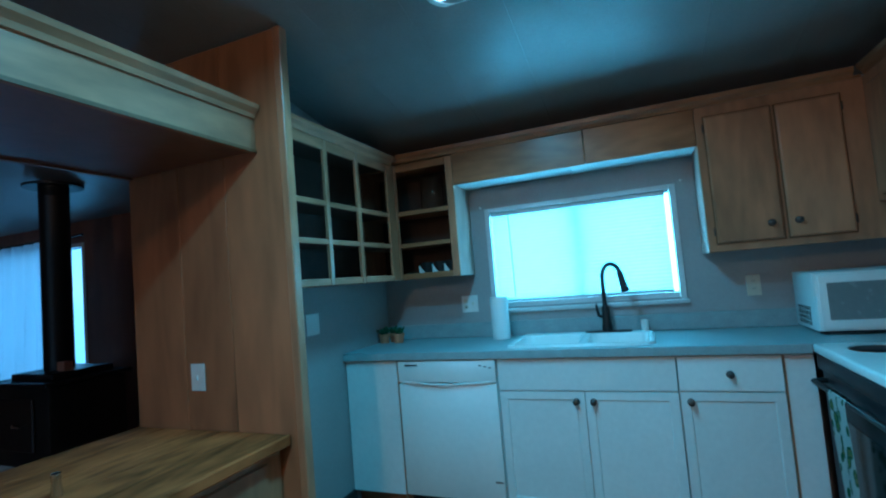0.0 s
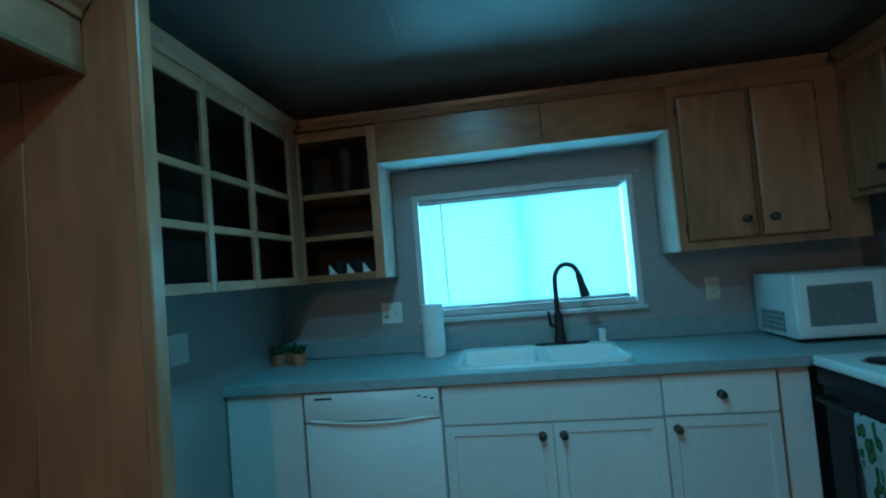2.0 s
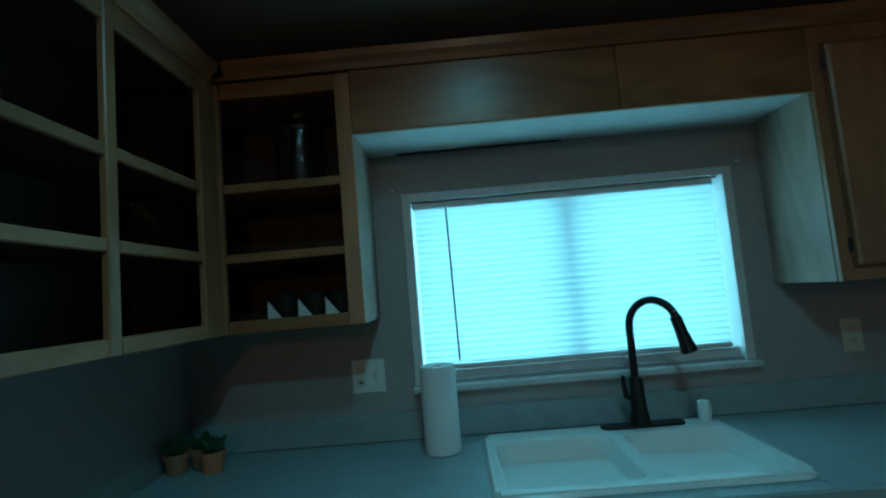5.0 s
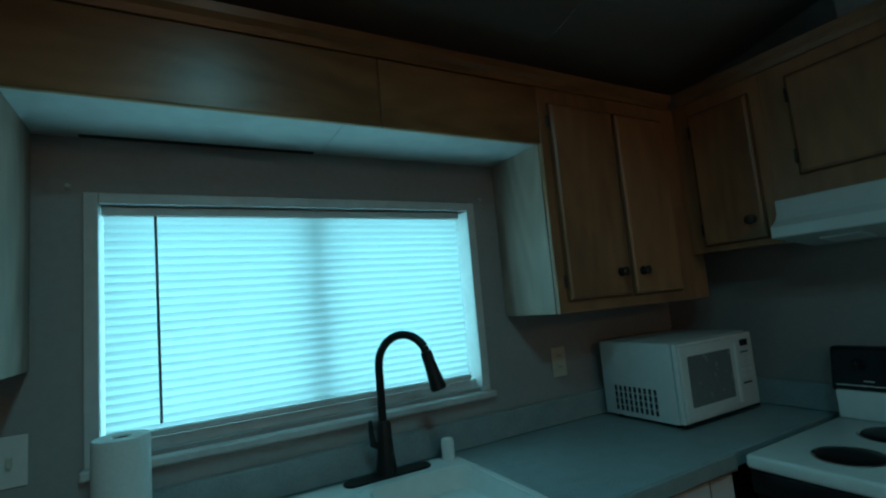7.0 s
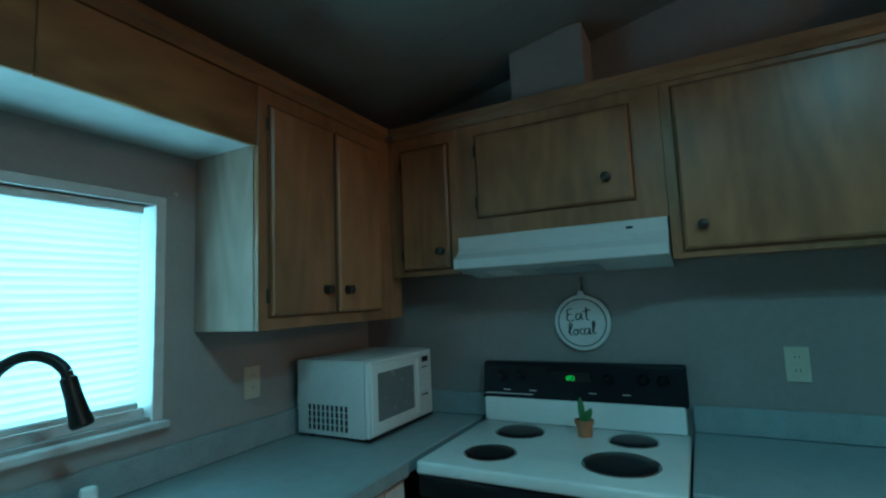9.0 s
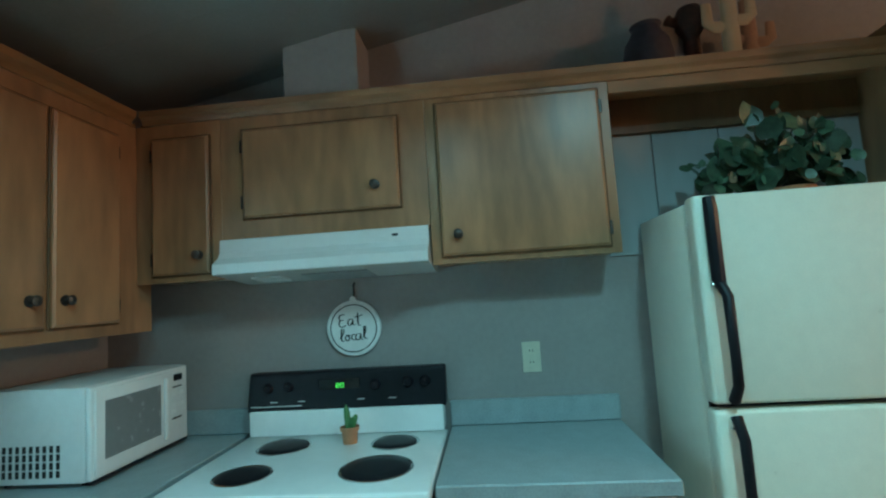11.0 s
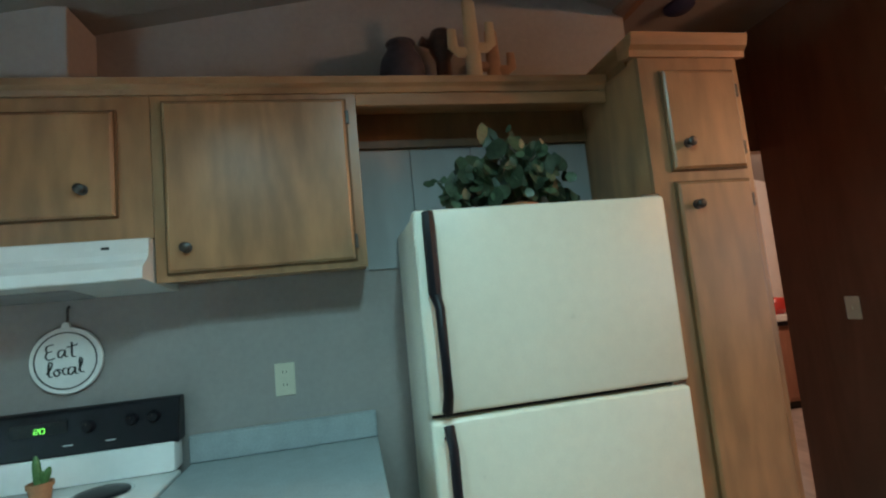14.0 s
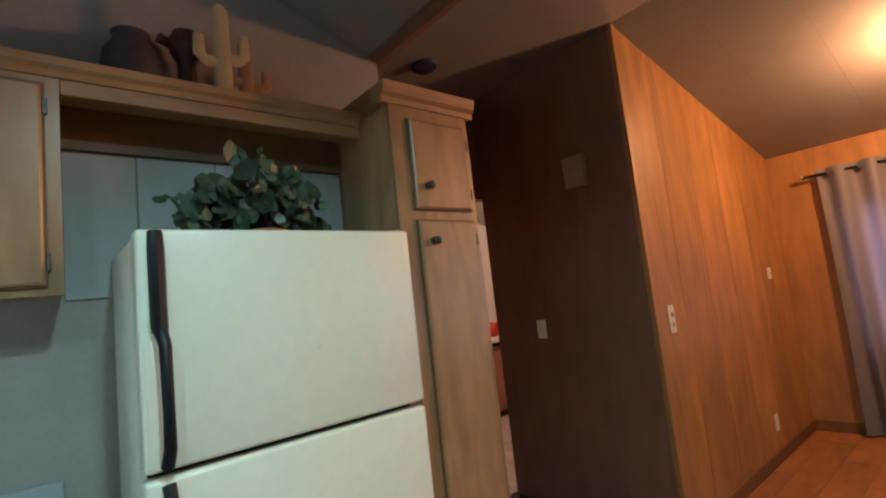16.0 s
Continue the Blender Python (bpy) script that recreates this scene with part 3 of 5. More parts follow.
def rim():
    """The flat rim round both bowls."""
    bm = bmesh.new()
    out = [bm.verts.new((x, y, 0.9165)) for x, y in rounded(SX0, SX1, SY0, SY1 + 0.015, 0.05)]
    up = [bm.verts.new((x, y, 0.930)) for x, y in rounded(SX0 + 0.008, SX1 - 0.008, SY0 + 0.008, SY1 + 0.007, 0.045)]
    for i in range(len(out)):
        bm.faces.new((out[i], out[(i + 1) % len(out)], up[(i + 1) % len(out)], up[i]))
    return merge(bm, block(SX0 + 0.02, SX1 - 0.02, SY0 + 0.006, 3.187, 0.922, 0.931, 0.002), block(SX0 + 0.02, SX1 - 0.02, 3.538, SY1 + 0.004, 0.922, 0.931, 0.002),
                 block(SX0 + 0.008, BW[0][0] + 0.003, SY0 + 0.03, SY1 - 0.02, 0.922, 0.9305, 0.002), block(BW[1][1] - 0.003, SX1 - 0.008, SY0 + 0.03, SY1 - 0.02, 0.922, 0.9305, 0.002),
                 block(BW[0][1] - 0.003, BW[1][0] + 0.003, 3.186, 3.545, 0.918, 0.929, 0.003))


part("rim", rim(), ENAMEL, sink, smooth=True)
for a, b in BW:
    part("drain", lathe([(0, 0), (0.04, 0), (0.042, 0.003), (0.03, 0.004), (0, 0.002)], ((a + b) / 2, 3.37, 0.7585)), CHROME, sink, smooth=True)

faucet = thing("kitchen_faucet", (0.52, 3.60, 0.931), "oil-rubbed bronze pull-down gooseneck faucet behind the sink", "faucet")
part("deck_plate", prism(rounded(0.385, 0.655, 3.572, 3.628, 0.026), "z", 0.931, 0.938, 0.002), BLACK_METAL, faucet, smooth=True)
part("body", lathe([(0, 0), (0.030, 0), (0.030, 0.02), (0.025, 0.05), (0.021, 0.14), (0.017, 0.15), (0, 0.151)], (0.515, 3.60, 0.938)), BLACK_METAL, faucet, smooth=True)
neck = [(0.513, 3.60, 1.08 + 0.16 * i / 5) for i in range(6)]
neck += [(0.513 + 0.056 * (1 - math.cos(a)), 3.60 - 0.058 * (1 - math.cos(a)), 1.245 + 0.088 * math.sin(a)) for a in [math.pi * k / 16 for k in range(1, 14)]]
tip = Vector(neck[-1])
part("neck", tube(neck, 0.0125, 14), BLACK_METAL, faucet, smooth=True)
aim = (Vector((0.652, 3.462, 1.12)) - tip).normalized()
spray = [tip + aim * s for s in (0, 0.012, 0.016, 0.06, 0.122, 0.128)]
part("spray_head", tube(spray, [0.0125, 0.0125, 0.017, 0.018, 0.024, 0.020], 14), BLACK_METAL, faucet, smooth=True)
part("lever", tube([(0.497, 3.597, 1.02), (0.475, 3.588, 1.03), (0.468, 3.58, 1.07), (0.466, 3.575, 1.10)], [0.011, 0.010, 0.008, 0.006], 10), BLACK_METAL, faucet, smooth=True)
cap = thing("soap_dispenser", (0.724, 3.60, 0.931), "small white air gap cap beside the faucet", "cap")
part("cap", lathe([(0, 0), (0.020, 0), (0.020, 0.055), (0.017, 0.062), (0, 0.064)], (0.724, 3.605, 0.931)), PLASTIC, cap, smooth=True)

towel = thing("paper_towel_roll", (-0.125, 3.55, CT), "white paper towel roll standing on the worktop", "paper towel")
part("roll", lathe([(0.020, 0.003), (0.056, 0.003), (0.057, 0.01), (0.057, 0.262), (0.055, 0.268), (0.020, 0.268), (0.018, 0.26)], (-0.125, 3.55, CT), steps=36), PAPER, towel, smooth=True)
part("core", lathe([(0.0195, 0.0), (0.0195, 0.264), (0.017, 0.264), (0.017, 0.0)], (-0.125, 3.55, CT)), DARK_TIN, towel, "brown cardboard core")


def plate(name, face, at, a, z, w, h, mat, label, category, slots):
    """A switch or socket plate. face x: on a wall at x; slots: list of (da, dz, w, h, material)."""
    s = -0.006
    base = (at, a, z) if face == "x" else (a, at, z)
    p = thing(name, base, label, category)
    def put(nm, da, dz, ww, hh, d0, d1, m, bv):
        if face == "x":
            box(nm, at + d0, at + d1, a + da - ww / 2, a + da + ww / 2, z + dz - hh / 2, z + dz + hh / 2, m, p, bv)
        else:
            box(nm, a + da - ww / 2, a + da + ww / 2, at + d0, at + d1, z + dz - hh / 2, z + dz + hh / 2, m, p, bv)
    put("plate", 0, 0, w, h, s, -0.0002, mat, 0.002)
    for nm, da, dz, ww, hh, m, depth in slots:
        put(nm, da, dz, ww, hh, s - depth, s - 0.0001, m, 0.0005)
    return p


DUPLEX = [("socket", 0, 0.022, 0.03, 0.028, SOCKET, 0.003), ("socket", 0, -0.022, 0.03, 0.028, SOCKET, 0.003)]
for dz in (0.022, -0.022):
    DUPLEX += [("slot", -0.006, dz + 0.003, 0.0025, 0.009, INK, 0.0035), ("slot", 0.006, dz + 0.003, 0.0025, 0.009, INK, 0.0035)]
plate("wall_socket", "y", NW, -0.376, 1.141, 0.116, 0.115, WHITE_PLATE, "white double plate with a socket and a switch", "socket",
      [("socket", -0.026, 0.02, 0.03, 0.026, SOCKET, 0.003), ("socket", -0.026, -0.02, 0.03, 0.026, SOCKET, 0.003), ("toggle", 0.026, 0, 0.010, 0.022, SOCKET, 0.010), ("slot", -0.026, -0.02, 0.012, 0.008, INK, 0.0035)])
plate("wall_socket", "y", NW, 1.308, 1.147, 0.07, 0.115, SOCKET, "almond wall socket over the worktop", "socket", DUPLEX)
plate("wall_socket", "x", EW, 1.97, 1.157, 0.07, 0.115, SOCKET, "almond wall socket over the short worktop", "socket", DUPLEX)
plate("light_switch", "y", 2.22, -1.222, 0.965, 0.085, 0.125, WHITE_PLATE, "white light switch on the panelled partition", "switch", [("toggle", 0, 0, 0.010, 0.022, WHITE_PLATE, 0.010)])

# ---- kitchen: upper cabinets, north wall ----
UY = 3.413
ZT = 2.112


def shelf_unit():
    u = thing("open_shelf_cabinet", (-0.53, 3.55, 1.34), "open maple wall cabinet with three shelves", "cabinet")
    box("side", -0.333, -0.318, UY + 0.019, NW - 0.003, 1.34, ZT, WASHED, u, 0.001, "whitewashed outer side panel")
    box("side", -1.018, -1.003, UY + 0.019, NW - 0.003, 1.34, ZT, MAPLE, u, 0.001)
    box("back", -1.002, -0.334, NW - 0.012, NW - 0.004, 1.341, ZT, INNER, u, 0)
    for z in (1.345, 1.558, 1.772, 2.085):
        box("shelf", -1.002, -0.334, UY + 0.019, NW - 0.013, z, z + 0.016, MAPLE_X, u, 0.001)
    box("stile", -0.800, -0.727, UY, UY + 0.018, 1.34, ZT, MAPLE, u, 0.002)
    box("stile", -0.365, -0.318, UY, UY + 0.018, 1.34, ZT, MAPLE, u, 0.002)
    for z0, z1 in ((1.34, 1.378), (1.552, 1.578), (1.765, 1.792), (2.062, ZT)):
        box("rail", -0.724, -0.366, UY, UY + 0.018, z0, z1, MAPLE_X, u, 0.002)
    return u


shelf_unit()


def grid_unit():
    """Wall cabinet with a three by three face grid, facing east."""
    u = thing("grid_front_cabinet", (-0.85, 2.85, 1.34), "maple wall cabinet with a three by three open grid front", "cabinet")
    fx0, fx1 = -0.753, -0.735
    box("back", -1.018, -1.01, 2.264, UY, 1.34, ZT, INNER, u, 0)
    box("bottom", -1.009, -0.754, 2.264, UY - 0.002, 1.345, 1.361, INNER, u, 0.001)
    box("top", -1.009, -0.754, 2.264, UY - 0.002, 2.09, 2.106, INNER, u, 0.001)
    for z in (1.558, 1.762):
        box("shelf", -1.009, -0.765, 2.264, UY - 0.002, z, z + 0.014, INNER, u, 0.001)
    ys = (2.264, 2.335, 2.630, 2.663, 2.936, 2.970, 3.31, UY - 0.002)
    for a, b in zip(ys[::2], ys[1::2]):
        box("stile", fx0, fx1, a, b, 1.34, ZT, MAPLE, u, 0.003)
    for z0, z1 in ((1.34, 1.378), (1.552, 1.580), (1.752, 1.780), (2.05, ZT)):
        for a, b in zip(ys[1::2], ys[2::2]):
            box("rail", fx0 + 0.001, fx1 - 0.002, a + 0.0005, b - 0.0005, z0, z1, MAPLE_Y, u, 0.003)
    part("crown", prism([(fx1 - 0.02, 2.105), (fx1 + 0.004, 2.105), (fx1 + 0.01, 2.125), (fx1 + 0.026, 2.14), (fx1 + 0.03, 2.16), (fx1 - 0.02, 2.16)], "y", 2.264, UY - 0.034), MAPLE_Y, u, "stepped crown moulding")
    return u


grid_unit()

val = thing("window_valance", (0.38, 3.5, 1.917), "maple board valance with a white soffit above the sink", "valance", kind="structure")
box("board", -0.317, 0.50, UY, UY + 0.018, 1.917, 2.118, MAPLE_X, val, 0.003)
box("board", 0.502, 1.074, UY, UY + 0.018, 1.917, 2.118, MAPLE_X, val, 0.003)
box("soffit", -0.317, 0.40, UY + 0.019, NW - 0.003, 1.922, 1.934, SOFFIT, val, 0.001)
box("soffit", 0.402, 1.074, UY + 0.019, NW - 0.003, 1.924, 1.936, SOFFIT, val, 0.001)
box("light_slot", -0.22, 0.38, NW - 0.03, NW - 0.012, 1.9185, 1.9215, TOEKICK, val, 0.001, "dark gap along the soffit")


def crown_x(x0, x1, y, z, parent, mat=MAPLE_X):
    part("crown", prism([(y, z), (y - 0.006, z), (y - 0.012, z + 0.018), (y - 0.026, z + 0.03), (y - 0.03, z + 0.052), (y, z + 0.052)], "x", x0, x1), mat, parent, "stepped crown moulding")


ncab = thing("wall_cabinet", (1.43, 3.55, 1.346), "two-door maple wall cabinet with a pale side panel", "cabinet", "maple wall cabinets")
box("side", 1.074, 1.088, UY + 0.019, NW - 0.003, 1.346, ZT, WASHED, ncab, 0.001, "whitewashed side panel")
box("carcass", 1.089, 1.875, UY + 0.019, NW - 0.003, 1.352, ZT, MAPLE, ncab, 0.001)
box("face_frame", 1.076, 1.88, UY, UY + 0.018, 1.346, 2.12, MAPLE, ncab, 0.002)
for a, b, kx, hx in ((1.118, 1.412, 1.36, 1.111), (1.436, 1.700, 1.475, 1.707)):
    d = slab_door(ncab, "y", UY - 0.001, a, b, 1.39, 2.058, MAPLE, -0.014)
    knob(d, (kx, UY - 0.019, 1.47), "y", -1)
    for z in (1.45, 2.0):
        box("hinge", hx - 0.006, hx + 0.006, UY - 0.008, UY - 0.001, z - 0.022, z + 0.022, PEWTER, ncab, 0.002)
ntrim = thing("crown_moulding", (0.5, UY, 2.115), "stepped maple crown along the north cabinets", "moulding", kind="structure")
crown_x(-0.70, 1.765, UY, 2.119, ntrim)
box("top_board", -0.98, 1.80, UY + 0.001, NW - 0.003, 2.121, 2.135, MAPLE_X, ntrim, 0)

# ---- kitchen: upper cabinets, east wall ----
FX = 1.80


def east_unit(y0, y1, z0, doors, label):
    u = thing("wall_cabinet", (1.91, (y0 + y1) / 2, z0), label, "cabinet", "maple wall cabinets")
    box("carcass", FX + 0.019, EW - 0.003, y0 + 0.002, y1 - 0.002, z0 + 0.006, ZT, MAPLE, u, 0.001)
    box("face_frame", FX, FX + 0.018, y0 + 0.0006, y1 - 0.0006, z0, 2.122, MAPLE, u, 0.001)
    for a, b, c, e, ky, kz, hinge in doors:
        d = slab_door(u, "x", FX - 0.001, a, b, c, e, MAPLE, -0.014)
        knob(d, (FX - 0.019, ky, kz), "x", -1)
        for z in (c + 0.06, e - 0.06):
            box("hinge", FX - 0.010, FX - 0.001, hinge - 0.006, hinge + 0.006, z - 0.024, z + 0.024, PEWTER, u, 0.002)
    return u


east_unit(3.075, 3.412, 1.52, [(3.118, 3.34, 1.548, 2.062, 3.155, 1.615, 3.347)], "single-door maple wall cabinet in the corner")
east_unit(2.302, 3.075, 1.662, [(2.405, 2.985, 1.738, 2.068, 2.49, 1.82, 2.992)], "short maple wall cabinet above the range hood")
east_unit(1.652, 2.302, 1.52, [(1.692, 2.262, 1.548, 2.095, 2.205, 1.622, 1.685)], "maple wall cabinet with one broad slab door")

deck = thing("display_shelf", (1.9, 1.15, 2.08), "maple shelf and rail bridging over the fridge", "shelf", kind="structure")
box("rail", FX, FX + 0.018, 0.70, 1.651, 2.078, 2.122, MAPLE_Y, deck, 0.002)
box("deck", FX + 0.02, EW - 0.003, 0.70, 3.41, 2.123, 2.138, MAPLE_Y, deck, 0.001)
# added strip; its dark colour stands in for shade under the deck
box("cleat", EW - 0.03, EW - 0.003, 0.70, 1.648, 1.985, 2.122, MAPLE_EDGE, deck, 0.001, "board darkened for the shade beneath the shelf")
ecrown = thing("crown_moulding", (1.78, 2.0, 2.12), "stepped maple crown along the east cabinets", "moulding", kind="structure")
part("crown", prism([(FX, 2.123), (FX - 0.006, 2.123), (FX - 0.012, 2.14), (FX - 0.026, 2.15), (FX - 0.03, 2.172), (FX + 0.01, 2.172), (FX + 0.01, 2.123)], "y", 0.705, 3.38), MAPLE_Y, ecrown)

nook = thing("wall_panelling_nook", (EW, 1.17, 0), "pale blue grooved wall boards behind the fridge", "wall", kind="structure")
NOOK = material("pale_blue_board", (0.38, 0.405, 0.415), 0.5, grain=UP, stain=0.06, scale=20)
for a, b in ((0.70, 0.953), (0.957, 1.200), (1.204, 1.447), (1.451, 1.645)):
    box("board", EW - 0.010, EW - 0.002, a, b, 1.52, 1.984, NOOK, nook, 0.0015)

chase = thing("vent_chase", (1.92, 2.69, 2.14), "painted boxed vent chase above the hood cabinet", "chase", kind="structure")
box("box", 1.83, EW - 0.002, 2.545, 2.835, 2.139, ceiling_z(2.69) + 0.02, WARM_LIT_WALL, chase, 0.003)

hood = thing("range_hood", (1.9, 2.68, 1.53), "white under-cabinet range hood over the stove", "range hood")
HP = [(EW - 0.004, 1.660), (1.772, 1.660), (1.768, 1.655), (1.766, 1.612), (1.752, 1.592), (1.722, 1.572), (1.716, 1.568), (1.716, 1.534), (1.724, 1.530), (1.745, 1.529), (1.97, 1.503), (EW - 0.004, 1.503)]
part("shell", prism(HP, "y", 2.308, 3.068), ENAMEL, hood)
part("filter", prism([(1.80, 1.5215), (1.95, 1.5043), (1.95, 1.500), (1.80, 1.517)], "y", 2.54, 2.78), material("grey_filter_mesh", (0.32, 0.32, 0.32), 0.5, stain=0.15, scale=200), hood, "grey mesh grease filter")
for i in range(2):
    box("slide_switch", 1.7655, 1.769, 2.415 + 0.045 * i, 2.437 + 0.045 * i, 1.630, 1.638, BLACK if i == 0 else PLASTIC, hood, 0)
part("lamp_lens", prism([(1.80, 1.5215), (1.90, 1.510), (1.90, 1.504), (1.80, 1.515)], "y", 2.86, 2.97), PLASTIC, hood)

# ---- stove ----
stove = thing("electric_range", (1.70, 2.68, 0), "white and black electric range with a black control panel", "stove")
Y0, Y1 = 2.300, 3.064
box("body", 1.43, EW - 0.02, Y0 + 0.002, Y1 - 0.002, 0.02, 0.880, BLACK, stove, 0.004)
box("cooktop", 1.378, EW - 0.07, Y0, Y1, 0.881, 0.921, ENAMEL, stove, 0.010, seg=3)
box("backguard_base", EW - 0.10, EW - 0.02, Y0 + 0.01, Y1 - 0.01, 0.9215, 1.015, ENAMEL, stove, 0.008, seg=2)
part("control_panel", prism([(EW - 0.02, 1.010), (EW - 0.085, 1.008), (EW - 0.092, 1.016), (EW - 0.065, 1.145), (EW - 0.058, 1.152), (EW - 0.02, 1.152)], "y", Y0, Y1, 0.004), BLACK, stove, "glossy black control panel")
box("front_trim", 1.385, 1.429, Y0 + 0.004, Y1 - 0.004, 0.815, 0.879, BLACK, stove, 0.008, seg=2)
box("oven_door", 1.40, 1.429, Y0 + 0.006, Y1 - 0.006, 0.22, 0.812, BLACK, stove, 0.008, seg=2)
box("oven_window", 1.397, 1.401, Y0 + 0.13, Y1 - 0.13, 0.36, 0.66, BLACK_GLASS, stove, 0.001)
box("drawer", 1.405, 1.429, Y0 + 0.006, Y1 - 0.006, 0.04, 0.21, BLACK, stove, 0.006)
part("handle", tube([(1.40, Y0 + 0.05, 0.775), (1.355, Y0 + 0.06, 0.775), (1.352, Y1 - 0.06, 0.775), (1.40, Y1 - 0.05, 0.775)], 0.011, 10), BLACK_METAL, stove, smooth=True)
for bx, by, r in ((1.79, 2.86, 0.088), (1.525, 2.872, 0.080), (1.80, 2.47, 0.078), (1.555, 2.478, 0.105)):
    part("burner_ring", lathe([(r + 0.004, 0), (r + 0.006, 0.004), (r + 0.002, 0.006), (r - 0.006, 0.002)], (bx, by, 0.9205), steps=36), CHROME, stove, smooth=True)
    part("burner_cover", lathe([(0, 0.009), (r * 0.6, 0.0085), (r - 0.006, 0.006), (r - 0.002, 0.003), (r - 0.004, 0.0005), (0, 0.0005)], (bx, by, 0.9205), steps=36), BLACK, stove, "flat black burner cover", smooth=True)


def on_panel(y, z):
    """The place on the sloped control panel's face."""
    k = (z - 1.016) / (1.145 - 1.016)
    return (EW - 0.092 + 0.027 * k - 0.001, y, z)


for y, z in ((2.985, 1.095), (2.905, 1.098), (2.565, 1.095), (2.44, 1.10), (2.375, 1.10)):
    x = on_panel(y, z)[0]
    k = part("dial", lathe([(0, -0.018), (0.014, -0.017), (0.017, -0.004), (0.021, 0.0), (0, 0.002)], (x, y, z), "x", 20), BLACK, stove, smooth=True)
    box("pointer", x - 0.020, x - 0.0185, y - 0.0012, y + 0.0012, z + 0.004, z + 0.013, PEWTER, k, 0)
x = on_panel(0, 1.098)[0]
box("display", x - 0.002, x + 0.003, 2.625, 2.785, 1.078, 1.122, BLACK_GLASS, stove, 0.001)
for y, levels, sides in ((2.711, (1.091, 1.098, 1.105), ((-1, 1.098, 1.105), (1, 1.091, 1.098))), (2.694, (1.091, 1.105), ((-1, 1.091, 1.105), (1, 1.091, 1.105)))):
    w = 0.012
    bars = [block(x - 0.0045, x - 0.003, y - w / 2, y + w / 2, z - 0.0014, z + 0.0014) for z in levels]
    bars += [block(x - 0.0045, x - 0.003, y + k * w / 2 - 0.0014, y + k * w / 2 + 0.0014, a, b) for k, a, b in sides]
    part("digit", merge(*bars), GREEN_LED, stove, "glowing green clock digit")
for y in (2.62, 2.50, 2.85, 2.96):
    xx = on_panel(y, 1.045)[0]
    box("marking", xx - 0.001, xx + 0.001, y - 0.014, y + 0.014, 1.044, 1.047, PLASTIC, stove, 0)
xx = on_panel(0, 1.03)[0]
box("trim_line", xx - 0.001, xx + 0.001, 2.85, 3.05, 1.029, 1.032, PLASTIC, stove, 0)


def dish_towel():
    """A folded towel over the oven handle, with soft waves."""
    t = thing("dish_towel", (1.345, 2.72, 0.78), "white dish towel with a green leaf print over the oven handle", "towel")
    bm = bmesh.new()
    cols, rows = 9, 24
    grid = []
    for j in range(rows + 1):
        row = []
        for i in range(cols + 1):
            y = 2.64 + 0.16 * i / cols
            s = j / rows * 0.50
            wave = 0.005 * math.sin(i * 1.3 + j * 0.12) * min(1, j / 8)
            if j < 3:
                a = math.pi * j / 3
                co = (1.352 + 0.014 * math.cos(a), y, 0.776 + 0.014 * math.sin(a))
            else:
                co = (1.338 + wave + 0.008 * (j / rows), y + 0.006 * math.sin(j * 0.2), 0.776 - (s - 0.06))
            row.append(bm.verts.new(co))
        grid.append(row)
    for j in range(rows):
        for i in range(cols):
            bm.faces.new((grid[j][i], grid[j][i + 1], grid[j + 1][i + 1], grid[j + 1][i]))
    bmesh.ops.solidify(bm, geom=bm.faces[:], thickness=0.003)
    m = material("leaf_print_cloth", (0.7, 0.7, 0.66), 0.9, stain=0.05, scale=200)
    n, ln = m.node_tree.nodes, m.node_tree.links
    vor = n.new("ShaderNodeTexVoronoi")
    vor.inputs["Scale"].default_value = 26
    mp = n.new("ShaderNodeMapping")
    mp.inputs["Scale"].default_value = (1, 1.5, 0.7)
    tc = n.new("ShaderNodeTexCoord")
    ln.new(tc.outputs["Object"], mp.inputs[0])
    ln.new(mp.outputs[0], vor.inputs[0])
    r = n.new("ShaderNodeValToRGB")
    r.color_ramp.interpolation = "CONSTANT"
    r.color_ramp.elements[0].color, r.color_ramp.elements[1].color = (0.10, 0.25, 0.06, 1), (0.70, 0.70, 0.66, 1)
    r.color_ramp.elements[1].position = 0.42
    e = r.color_ramp.elements.new(0.16)
    e.color = (0.30, 0.26, 0.10, 1)
    e = r.color_ramp.elements.new(0.24)
    e.color = (0.05, 0.14, 0.05, 1)
    ln.new(vor.outputs["Distance"], r.inputs[0])
    ln.new(r.outputs[0], n["Principled BSDF"].inputs["Base Color"])
    part("cloth", bm, m, t, smooth=True)


dish_towel()


def potted_cactus():
    t = thing("potted_cactus", (1.815, 2.632, 0.921), "little green cactus in a terracotta pot on the stove", "cactus")
    part("pot", lathe([(0, 0), (0.024, 0), (0.029, 0.042), (0.033, 0.043), (0.034, 0.056), (0.029, 0.057), (0.027, 0.046), (0, 0.046)], (1.815, 2.632, 0.9212)), TERRACOTTA, t, smooth=True)
    def column(base, top, r, name):
        pts = [Vector(base).lerp(Vector(top), k / 8) for k in range(9)]
        part(name, tube(pts, [r * 0.9] + [r] * 5 + [r * 0.93, r * 0.72, r * 0.3], 12), CACTUS, t, smooth=True)
    column((1.815, 2.636, 0.965), (1.813, 2.642, 1.052), 0.011, "stem")
    column((1.815, 2.622, 0.972), (1.812, 2.606, 1.018), 0.0095, "arm")
    column((1.812, 2.628, 0.985), (1.806, 2.618, 1.01), 0.007, "arm")


potted_cactus()

